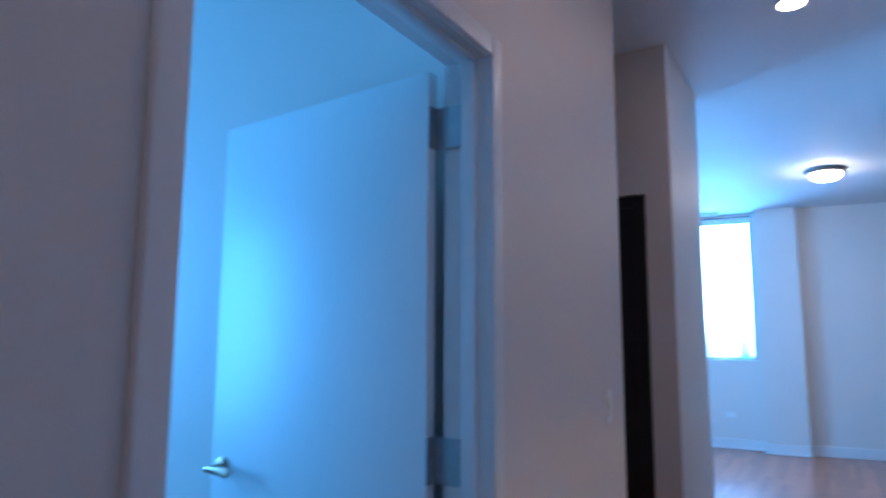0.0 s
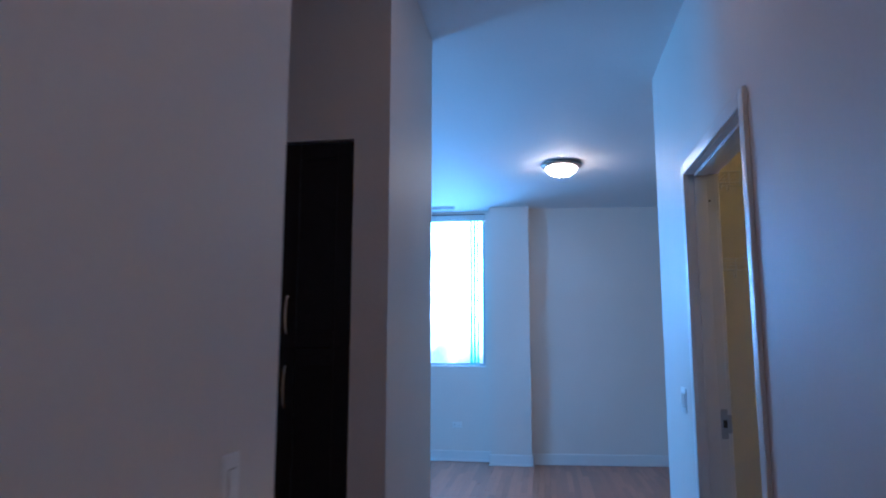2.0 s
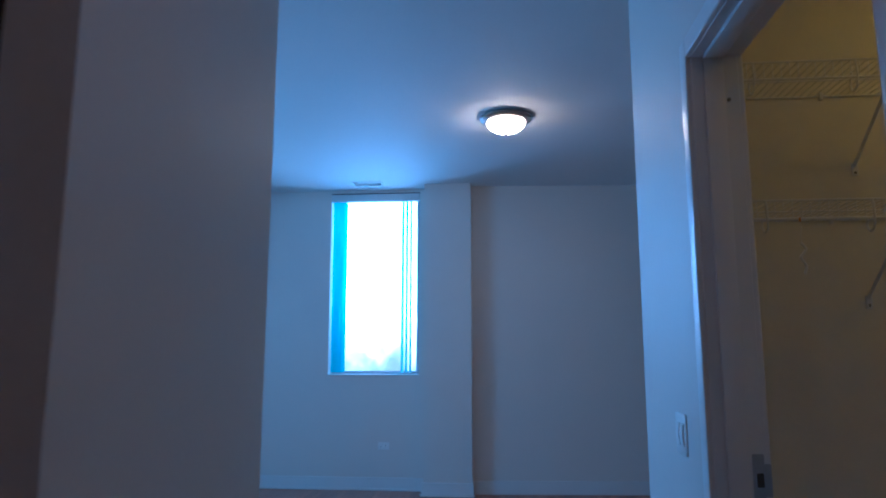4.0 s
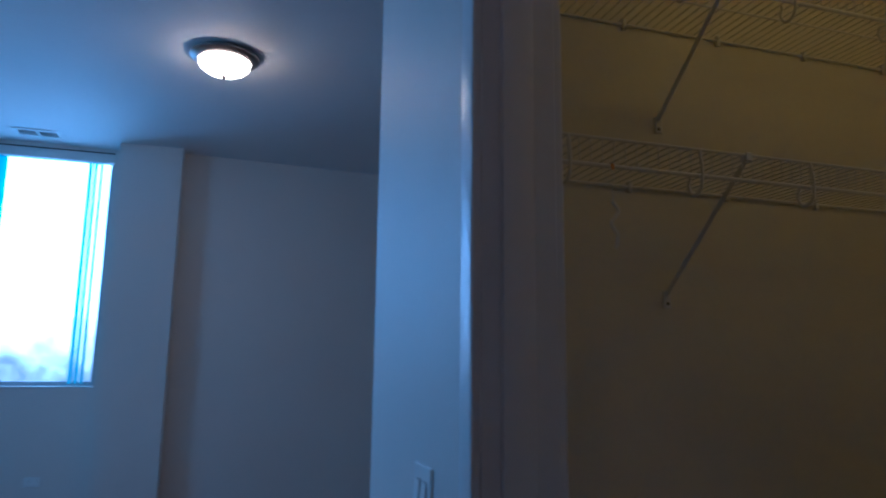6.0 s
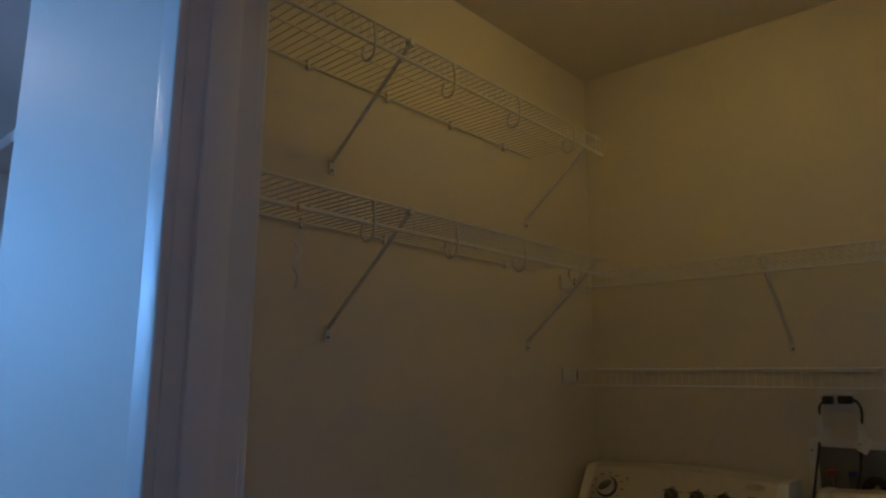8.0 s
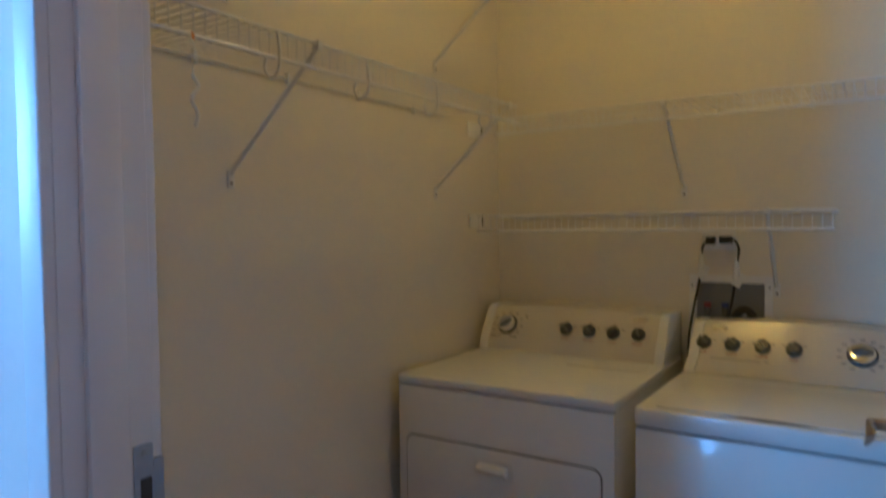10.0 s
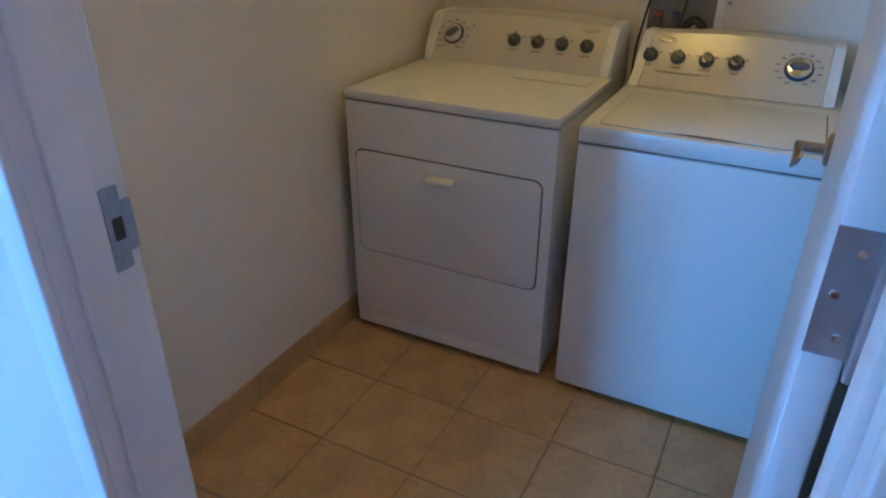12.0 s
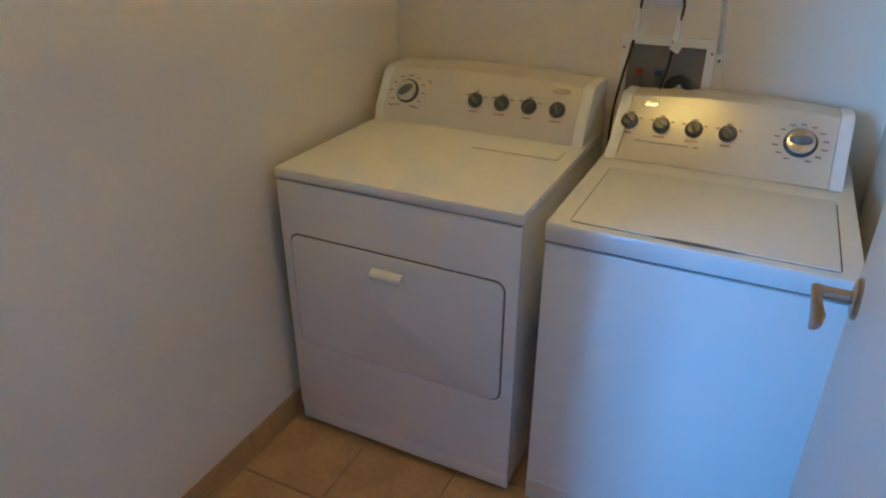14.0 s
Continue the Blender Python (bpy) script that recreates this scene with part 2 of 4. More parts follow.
def prism(bm, prof, x0, x1):
    """Extrudes a (y, z) outline along x."""
    a = [bm.verts.new((x0, y, z)) for y, z in prof]
    b = [bm.verts.new((x1, y, z)) for y, z in prof]
    m = len(prof)
    bm.faces.new(a), bm.faces.new(list(reversed(b)))
    for i in range(m):
        bm.faces.new((a[i], b[i], b[(i + 1) % m], a[(i + 1) % m]))
    return bm


def finish(bm, name, smooth=True):
    bmesh.ops.recalc_face_normals(bm, faces=bm.faces)
    me = bpy.data.meshes.new(name)
    bm.to_mesh(me)
    bm.free()
    if smooth:
        me.polygons.foreach_set("use_smooth", [True] * len(me.polygons))
        me.set_sharp_from_angle(angle=radians(28))
    return me


def part(name, bm, material, parent=None, label="", m=None):
    me = finish(bm, name)
    me.materials.append(material)
    ob = new(name, me)
    if parent:
        ob.parent = parent
    if m is not None:
        ob.matrix_basis = m
    if label:
        ob["label"] = label
    return ob


def thing(name, m, label, category, group="", kind=""):
    ob = new(name)
    ob.empty_display_size = 0.05
    ob.matrix_basis = m
    return tagged(ob, label, category, group, kind)


def setting(name, bm, material, label, category):
    return tagged(part(name, bm, material), label, category, kind="structure")


# ---- structure ----
def boxes(*rows):
    bm = bmesh.new()
    for r in rows:
        box(bm, *r)
    return bm


WL, WR = XL - 0.12, XR + TW
setting("wall_corridor_right", boxes(
    (0, WR, -6.4, N_NEAR - 0.02, 0, H), (0, WR, N_NEAR - 0.02, N_FAR + 0.02, HEAD + 0.02, H),
    (0, WR, N_FAR + 0.02, D_NEAR - 0.02, 0, H), (0, WR, D_NEAR - 0.02, D_FAR + 0.02, HEAD + 0.02, H),
    (0, WR, D_FAR + 0.02, R_END, 0, H)), WALL, "off-white painted corridor wall with two doorways", "wall")
setting("wall_corridor_left", boxes(
    (WL, XL, -6.4, B_NEAR - 0.02, 0, H), (WL, XL, B_NEAR - 0.02, B_FAR + 0.02, B_HEAD + 0.02, H),
    (WL, XL, B_FAR + 0.02, L_END, 0, H)), WALL, "off-white painted corridor wall with bedroom doorway", "wall")
setting("wall_niche_side", bx(-2.30, WL, L_END - 0.12, L_END, 0, H), WALL, "off-white painted side wall of the niche", "wall")
setting("wall_niche_back", bx(-2.42, -2.30, L_END - 0.12, PIER_Y1 - 0.12, 0, H), WALL, "off-white painted back wall of the niche", "wall")
CX0, CX1, CTOP = -1.998, -1.428, 2.180
setting("wall_pier", boxes((CX1, PIER_X, PIER_Y0, PIER_Y1, 0, H), (CX0 - 0.002, CX1, PIER_Y0, PIER_Y1, CTOP + 0.004, H),
        (-2.30, CX0 - 0.002, PIER_Y0, PIER_Y1, 0, H)), WALL, "off-white painted wall pier around the built-in cabinet", "wall")
setting("wall_living_back", bx(-4.70, -2.30, PIER_Y1 - 0.12, PIER_Y1, 0, H), WALL, "off-white painted living room wall", "wall")
setting("wall_living_left", boxes((-4.82, -4.70, PIER_Y1 - 0.12, 1.05, 0, H), (-4.82, -4.70, 1.05, 2.15, 0, 0.9), (-4.82, -4.70, 1.05, 2.15, 2.6, H), (-4.82, -4.70, 2.15, FAR_W + 0.25, 0, H)), WALL, "off-white painted living room side wall", "wall")
setting("wall_living_right", bx(3.60, 3.72, 0.055, FAR_W + 0.25, 0, H), WALL, "off-white painted living room side wall", "wall")
WX0, WX1, WZ0, WZ1 = -2.358, -1.422, 1.115, 3.012
setting("wall_far_window", boxes((-4.70, WX0, FAR_W, FAR_W + 0.25, 0, H), (WX0, WX1, FAR_W, FAR_W + 0.25, 0, WZ0),
        (WX0, WX1, FAR_W, FAR_W + 0.25, WZ1, H), (WX1, -1.345, FAR_W, FAR_W + 0.25, 0, H)), WALL, "off-white painted outer wall with a tall window", "wall")
COLX0, COLX1 = -1.345, -0.875
setting("wall_column", bx(COLX0, COLX1, FAR_C, FAR_W + 0.25, 0, H), WALL, "off-white painted square column against the outer wall", "column")
SKEW = pose(COLX1, FAR_R, 0, 0, 0, 4.0)     # the outer wall turns a little here
setting("wall_far_right", bx(0, 4.70, 0, 0.2, 0, H), WALL, "off-white painted outer wall without windows", "wall").matrix_basis = SKEW
setting("wall_soffit", bx(0.81, 3.60, R_END, 4.48, 2.952, H), WALL, "off-white boxed ceiling beam", "beam")
setting("wall_laundry_left", bx(WR, 3.60, LY1, R_END, 0, H), LWALL, "warm white painted laundry wall", "wall")
setting("wall_laundry_back", bx(LX1, LX1 + 0.12, LY0 - 0.12, LY1, 0, H), LWALL, "warm white painted laundry back wall", "wall")
setting("wall_laundry_right", bx(WR, LX1, LY0 - 0.12, LY0, 0, H), LWALL, "warm white painted laundry side wall", "wall")
setting("wall_corridor_end", bx(WL, WR, -6.52, -6.40, 0, H), WALL, "off-white painted wall at the corridor end", "wall")
setting("wall_bedroom_far", bx(-4.80, WL, -3.32, -3.20, 0, H), WALL, "off-white painted bedroom wall", "wall")
setting("wall_bedroom_near", bx(-4.80, WL, -6.52, -6.40, 0, H), WALL, "off-white painted bedroom wall", "wall")
setting("wall_bedroom_window", boxes((-4.72, -4.60, -6.40, -4.75, 0, H), (-4.72, -4.60, -4.75, -3.75, 0, 0.85), (-4.72, -4.60, -4.75, -3.75, 2.45, H),
        (-4.72, -4.60, -3.75, -3.20, 0, H)), WALL, "off-white painted bedroom wall with a window opening", "wall")
setting("wall_side_room", boxes((2.2, 2.32, -6.4, LY0 - 0.12, 0, H), (WR, 2.2, -6.52, -6.40, 0, H)), LWALL, "warm white painted walls of the side room", "wall")
setting("ceiling", boxes((-4.82, 3.72, PIER_Y1, FAR_W + 0.25, H, H + 0.1), (-2.42, PIER_X, L_END - 0.12, PIER_Y1, H, H + 0.1),
        (PIER_X, WR, -6.52, PIER_Y1, H, H + 0.1), (-4.82, PIER_X, -6.52, L_END - 0.12, H, H + 0.1), (WR, 2.4, -6.52, LY0 - 0.12, H, H + 0.1)), CEIL, "smooth off-white painted ceiling", "ceiling")
setting("ceiling_laundry", bx(WR, LX1, LY0, LY1, HL, HL + 0.08), LWALL, "warm white painted laundry ceiling", "ceiling")

setting("backdrop", bx(-60, 40, 64.0, 64.2, -16, 30), DISTANCE, "hazy bright sky and distant rooftops outside the window", "backdrop")

# floors
floor_wood = setting("floor_wood", boxes((-4.82, 3.72, R_END, FAR_W + 0.25, -0.12, -0.012), (-4.82, WR, -6.52, R_END, -0.12, -0.012)), OAKGAP, "reddish oak strip floor in the living room", "floor")
floor_tile = setting("floor_tile", bx(WR, LX1 + 0.12, LY0 - 0.12, LY1 + 0.1, -0.12, -0.004), GROUT, "beige ceramic tile floor with dark joints", "floor")
setting("floor_side_room", bx(WR, 2.32, -6.52, LY0 - 0.12, -0.12, 0.0), TILE, "beige tile floor of the side room", "floor")


# ---- trim ----
def baseboard(name, runs, h=0.125, t=0.016):
    """Runs are x0, x1, y0, y1 of boards along walls."""
    bm = bmesh.new()
    for x0, x1, y0, y1 in runs:
        box(bm, x0, x1, y0, y1, 0.0, h, 0.004, 1)
    return setting(name, bm, TRIM, "glossy white painted baseboard", "baseboard")


g = 0.001
baseboard("baseboard_window", [(-4.70, COLX0 - g, FAR_W - 0.017, FAR_W - g)])
baseboard("baseboard_column", [(COLX0 - 0.016, COLX1 + 0.016, FAR_C - 0.017, FAR_C - g), (COLX1 + g, COLX1 + 0.016, FAR_C, FAR_R - 0.01)])
baseboard("baseboard_far_right", [(0.018, 4.50, -0.017, -g), (0.018, 4.50, -0.030, -0.0175)]).matrix_basis = SKEW
baseboard("baseboard_shoe", [(-4.70, COLX0 - 0.03, FAR_W - 0.030, FAR_W - 0.018), (COLX0 - 0.028, COLX1 + 0.028, FAR_C - 0.030, FAR_C - 0.018)], 0.022, 0.012)
baseboard("baseboard_corridor", [(-0.017, -g, D_FAR + 0.07, R_END), (-0.017, -g, N_FAR + 0.07, D_NEAR - 0.07), (-0.017, -g, -6.4, N_NEAR - 0.07),
          (XL + g, XL + 0.017, B_FAR + 0.07, L_END), (XL + g, XL + 0.017, -6.4, B_NEAR - 0.07), (PIER_X + g, PIER_X + 0.017, PIER_Y0, PIER_Y1)])


def front_round(bm, x, r):
    """Rounds the edges of a board that lie in the plane x."""
    es = [e for e in bm.edges if all(abs(v.co.x - x) < 1e-5 for v in e.verts)]
    bmesh.ops.bevel(bm, geom=es, offset=r, segments=4, affect="EDGES", profile=0.5)
    return bm


def doorway(name, xin, xout, y0, y1, head, label):
    """A lined doorway through a wall along y: xin is the corridor face, xout the room face."""
    s = 1 if xout > xin else -1
    t = thing(name, pose(xin, 0, 0), label, "door frame", kind="structure")
    d = abs(xout - xin)
    X = lambda a, b: (min(s * a, s * b), max(s * a, s * b))
    # lining
    for y, o in ((y1, 1), (y0, -1)):
        bm = bmesh.new()
        yy = sorted((y, y + o * 0.018))
        box(bm, *X(-0.001, d + 0.001), *yy, 0, head + 0.018, 0.0015, 1)
        ys = sorted((y + o * 0.008, y - o * 0.011))
        box(bm, *X(0.032, d - 0.042), *ys, 0, head - 0.0005, 0.003, 2)
        part("jamb", bm, TRIM, t)
    bm = bmesh.new()
    box(bm, *X(-0.001, d + 0.001), y0 + 0.0005, y1 - 0.0005, head, head + 0.018, 0.0015, 1)
    box(bm, *X(0.032, d - 0.042), y0 + 0.0115, y1 - 0.0115, head - 0.011, head + 0.008, 0.003, 2)
    part("head_jamb", bm, TRIM, t)
    # casing on both faces
    for face, o in ((0, -1), (d, 1)):
        xs = X(face + o * 0.0012, face + o * 0.017)
        w = CASING
        for y, q in ((y1, 1), (y0, -1)):
            ys = sorted((y + q * 0.002, y + q * (0.005 + w)))
            part("casing", front_round(bx(*xs, *ys, 0, head + 0.005 + w), s * (face + o * 0.017), 0.006), TRIM, t)
        part("head_casing", front_round(bx(*xs, y0 - 0.0015, y1 + 0.0015, head + 0.002, head + 0.005 + w), s * (face + o * 0.017), 0.006), TRIM, t)
    return t


lf = doorway("door_frame_1", XR, WR, D_NEAR, D_FAR, HEAD, "glossy white painted frame of the laundry doorway")
doorway("door_frame_2", XL, WL, B_NEAR, B_FAR, B_HEAD, "glossy white painted frame of the bedroom doorway")
doorway("door_frame_3", XR, WR, N_NEAR, N_FAR, HEAD, "glossy white painted frame of the side room doorway")
bm = bmesh.new()
# strike plate
sx, sz = 0.114, 1.022
SB = D_FAR
st = part("strike_plate", rrect(bmesh.new(), sx - 0.017, sx + 0.013, sz - 0.067, sz + 0.067, 0.003, SB - 0.0025, SB - 0.0003, 2), STEEL, lf, "dull steel strike plate")
part("lip", rrect(bmesh.new(), sx + 0.0135, sx + 0.03, sz - 0.042, sz + 0.042, 0.004, SB - 0.0025, SB - 0.0003, 3), STEEL, st)
# dark plate paints the shade inside the latch hole
part("latch_hole", rrect(bmesh.new(), sx - 0.008, sx + 0.010, sz - 0.018, sz + 0.018, 0.002, SB - 0.0034, SB - 0.0027, 2), DARK, st)
for k in (-1, 1):
    part("screw", lathe(bmesh.new(), [(0, 0), (0.0045, 0), (0.0035, 0.0012), (0, 0.0014)], 10), STEEL, st, m=pose(sx - 0.001, SB - 0.0025, sz + k * 0.053, 90))


part("silencer", lathe(bmesh.new(), [(0, 0), (0.006, 0), (0.0055, 0.003), (0, 0.0035)], 12), GREYP, lf, "small grey rubber silencer", pose(0.100, D_FAR, 2.075, 90))


# ---- doors ----
def lever(parent, m, mirror=1, both=0.0):
    """A lever handle: rosette, neck and paddle. m puts its base on the door face, local z away from it, local x along the lever."""
    h = part("door_handle", lathe(bmesh.new(), [(0, 0), (0.033, 0), (0.034, 0.004), (0.030, 0.008), (0.016, 0.011), (0, 0.011)], 28), NICKEL, parent, "satin nickel lever handle", m)
    part("neck", rod(bmesh.new(), (0, 0, 0.010), (0, 0, 0.062), 0.0105, 16), NICKEL, h)
    bm = bmesh.new()
    secs = []
    for i in range(13):
        u = i / 12
        x = mirror * (-0.012 + 0.122 * u)
        w = 0.0105 + 0.0085 * u ** 1.6 - (0.009 if i == 12 else 0) - (0.003 if i == 0 else 0)
        th = 0.009 - 0.004 * u
        zc = 0.058 - 0.004 * u * u
        ct, sn_ = math.cos(0.5 * u), math.sin(0.5 * u)      # the paddle twists towards its end
        secs.append([bm.verts.new((x, w * math.cos(a) * ct - th * math.sin(a) * sn_, zc + w * math.cos(a) * sn_ + th * math.sin(a) * ct)) for a in [2 * math.pi * k / 12 for k in range(12)]])
    for a, b in zip(secs, secs[1:]):
        for k in range(12):
            bm.faces.new((a[k], a[(k + 1) % 12], b[(k + 1) % 12], b[k]))
    bm.faces.new(secs[0]), bm.faces.new(list(reversed(secs[-1])))
    part("lever", bm, NICKEL, h)
    return h


def hinge(parent, z, sgn):
    """A butt hinge on the pivot line of a door: knuckles, a leaf on the jamb and one on the door's edge."""
    h = part("hinge", rod(bmesh.new(), (0, 0, z - 0.057), (0, 0, z + 0.057), 0.0065, 12), STEEL, parent, "dull steel butt hinge")
    part("hinge_leaf", rrect(bmesh.new(), 0.004, 0.040, z - 0.057, z + 0.057, 0.006, -0.0035, -0.001, 3), STEEL, h, m=pose(0, 0, 0, 0, 0, 90 if sgn > 0 else 90))
    return h


def door_leaf(name, hinge_xy, turn, width, height, side, label, lz=0.99, handle_z=1.0):
    """Local x runs from the hinges to the free edge; the leaf's thickness lies on the side of y given."""
    t = thing(name, pose(hinge_xy[0], hinge_xy[1], 0.01, 0, 0, turn), label, "door", kind="structure")
    y0, y1 = (0.003, 0.040) if side > 0 else (-0.040, -0.003)
    part("leaf", bx(0.034, width, y0, y1, 0, height, 0.0025, 2), DOORP, t)
    hx = width - 0.062
    for yy, rx in ((y0, 90), (y1, -90)):
        lever(t, pose(hx, yy, handle_z, rx, 0, 0), -1)
    part("latch_plate", bx(width - 0.0005, width + 0.0012, y0 + 0.006, y1 - 0.006, handle_z - 0.028, handle_z + 0.028, 0.0006, 1), STEEL, t)
    return t, y0, y1


# laundry door, standing open into the laundry
ld, y0, y1 = door_leaf("door_1", (WR + 0.006, D_NEAR + 0.004), -2.2, 0.945, 2.155, 1, "white painted flush door standing open into the laundry", handle_z=1.010)
for z in (0.25, 1.130, 1.93):
    h = part("hinge", rod(bmesh.new(), (-0.001, 0.0, z - 0.066), (-0.001, 0.0, z + 0.066), 0.0062, 12), STEEL, ld, "dull steel butt hinge")
    part("hinge_leaf", rrect(bmesh.new(), -0.044, -0.006, z - 0.066, z + 0.066, 0.006, -0.0036, -0.0012, 3), STEEL, h)
    part("door_plate", boxes((0.0305, 0.0336, 0.004, 0.0405, z - 0.066, z + 0.066), (0.0055, 0.0304, 0.0025, 0.0045, z - 0.066, z + 0.066)), STEEL, h)
    for k in range(3):
        part("screw", lathe(bmesh.new(), [(0, 0), (0.0048, 0), (0.004, 0.0012), (0, 0.0013)], 10), CHROME, h, m=pose(0.0305, 0.016 + 0.012 * (k % 2), z - 0.044 + 0.044 * k, 0, -90))
# bedroom door, standing open into the bedroom
bd, y0, y1 = door_leaf("door_2", (WL - 0.006, B_FAR - 0.004), 173.5, 0.958, 2.098, 1, "white painted flush door standing open into the bedroom", handle_z=0.922)
for z in (0.25, 1.030, 1.935):
    h = part("hinge", rod(bmesh.new(), (-0.001, 0.0, z - 0.060), (-0.001, 0.0, z + 0.060), 0.0062, 12), STEEL, bd, "dull steel butt hinge")
    part("hinge_leaf", bx(-0.054, -0.006, 0.0045, 0.0065, z - 0.060, z + 0.060), STEEL, h, m=pose(0, 0, 0, 0, 0, 6.5))
    part("door_plate", boxes((0.0305, 0.0336, 0.004, 0.0405, z - 0.060, z + 0.060), (0.0055, 0.0304, 0.0025, 0.0045, z - 0.060, z + 0.060)), STEEL, h)


# ---- windows ----
def tall_window(name, x0, x1, z0, z1, y, blinds):
    t = thing(name, pose(0, 0, 0), "tall narrow window with a slim pale frame in a deep reveal", "window", kind="structure")
    yf0, yf1 = y + 0.13, y + 0.19
    w = 0.045
    part("window_frame", bx(x0 + g, x0 + w, yf0, yf1, z0 + 0.003, z1 - g, 0.004, 1), ALU, t)
    part("window_frame", bx(x1 - w, x1 - g, yf0, yf1, z0 + 0.003, z1 - g, 0.004, 1), ALU, t)
    part("window_frame", bx(x0 + w + g, x1 - w - g, yf0, yf1, z0 + 0.003, z0 + w, 0.004, 1), ALU, t)
    part("window_frame", bx(x0 + w + g, x1 - w - g, yf0, yf1, z1 - w, z1 - g, 0.004, 1), ALU, t)
    part("window_sill", bx(x0 + g, x1 - g, y - 0.006, yf0 - g, z0, z0 + 0.012, 0.003, 1), TRIM, t)
    p = part("pane", bx(x0 + w + g, x1 - w - g, yf0 + 0.025, yf0 + 0.031, z0 + w + g, z1 - w - g), GLASS, t)
    p.visible_shadow = False
    mx = x0 + 0.80 * (x1 - x0)
    part("mullion", bx(mx - 0.008, mx + 0.008, yf0 + 0.004, yf0 + 0.024, z0 + w + g, z1 - w - g, 0.003, 1), ALU, t)
    return t


tall_window("window_1", WX0, WX1, WZ0, WZ1, FAR_W, True)
# unseen window, added so the side daylight has an opening
wb = thing("window_2", pose(0, 0, 0), "unseen living room window with a slim pale frame, added for side daylight", "window", kind="structure")
for a in ((1.05 + g, 1.10, 0.9 + g, 2.6 - g), (2.10, 2.15 - g, 0.9 + g, 2.6 - g), (1.101, 2.099, 0.9 + g, 0.95), (1.101, 2.099, 2.55, 2.6 - g), (1.58, 1.62, 0.951, 2.549)):
    part("window_frame", bx(-4.80, -4.74, a[0], a[1], a[2], a[3], 0.003, 1), ALU, wb)
wb = thing("window_3", pose(0, 0, 0), "bedroom window with a slim pale frame", "window", kind="structure")
for a in ((-4.75 + g, -4.70, 0.85 + g, 2.45 - g), (-3.80, -3.75 - g, 0.85 + g, 2.45 - g), (-4.699, -3.801, 0.85 + g, 0.90), (-4.699, -3.801, 2.40, 2.45 - g)):
    part("window_frame", bx(-4.70, -4.64, a[0], a[1], a[2], a[3], 0.003, 1), ALU, wb)
# blind cassette across the window's head, with the stacked blind under it
bl = thing("window_blind", pose(0.5 * (WX0 + WX1), FAR_W - 0.002, WZ1), "white blind head rail across the top of the window", "blind")
wh = 0.5 * (WX1 - WX0)
part("head_rail", bx(-wh - 0.002, wh + 0.002, -0.012, 0.07, -0.088, -0.012, 0.006, 2), BLIND, bl)
for k in range(4):
    part("slat", bx(-0.032, 0.032, -0.0012, 0.0012, WZ0 - WZ1 + 0.030, -0.090), SHEER, bl, "translucent blue-lit blind slat", pose(-wh + 0.050 + 0.030 * k, 0.032 + 0.005 * k, 0, 0, 0, 34 + 5 * k))
for k in range(3):
    part("slat", bx(-0.020, 0.020, -0.0012, 0.0012, WZ0 - WZ1 + 0.030, -0.090), SHEER, bl, "translucent blind slat", pose(wh - 0.175 + 0.042 * k, 0.034, 0, 0, 0, 52 + 6 * k))
# dark strip paints the shade in the gap over the head rail
part("top_gap", bx(-wh - 0.002, wh + 0.002, -0.004, 0.05, -0.011, -0.001), DARK, bl, "dark strip painting the shade in the gap above the rail")


# ---- lamps ----
def dome_lamp(m, bowl, label, r=0.17):
    t = thing("ceiling_lamp", m, label, "ceiling lamp")
    part("rim", lathe(bmesh.new(), [(0, 0), (r * 0.70, 0), (r * 1.00, -0.006), (r * 1.06, -0.016), (r * 1.05, -0.026), (r * 0.97, -0.036), (r * 0.86, -0.046), (r * 0.80, -0.046), (0, -0.03)], 48), BRONZE, t, "dark bronze metal rim")
    prof = [(r * 0.79, -0.044)] + [(r * 0.79 * math.cos(radians(a)), -0.046 - 0.078 * math.sin(radians(a))) for a in range(6, 91, 6)]
    part("bowl", lathe(bmesh.new(), prof, 48), bowl, t, "lit frosted glass bowl")
    part("finial", lathe(bmesh.new(), [(0, -0.120), (0.013, -0.123), (0.017, -0.129), (0.015, -0.138), (0.008, -0.146), (0, -0.150)], 20), BRONZE, t)
    return t


dome_lamp(pose(-0.522, 2.33, H), BOWL, "lit frosted dome lamp with bronze rim on the ceiling", 0.175)
dome_lamp(pose(1.15, -3.1, H), SBOWL, "lit frosted dome lamp on the side room ceiling", 0.15)
dome_lamp(pose(1.22, -0.74, HL), LBOWL, "lit frosted dome lamp on the laundry ceiling", 0.12)


def can_lamp(x, y):
    t = thing("recessed_lamp", pose(x, y, H), "white recessed downlight, lit, in the corridor ceiling", "ceiling lamp", "corridor downlights")
    part("trim_ring", lathe(bmesh.new(), [(0.062, -0.0015), (0.082, -0.0015), (0.084, -0.004), (0.080, -0.008), (0.066, -0.010), (0.061, -0.006), (0.062, -0.0015)], 40), PLATE, t)
    part("lamp_face", lathe(bmesh.new(), [(0.060, -0.002), (0.056, -0.010), (0.035, -0.016), (0, -0.018)], 32), CANLIT, t, "lit lamp face")
    return t


# only -1.49 is known; the other two are added for warm light
for y in (-1.49, -3.4, -5.8):
    can_lamp(-0.63, y)

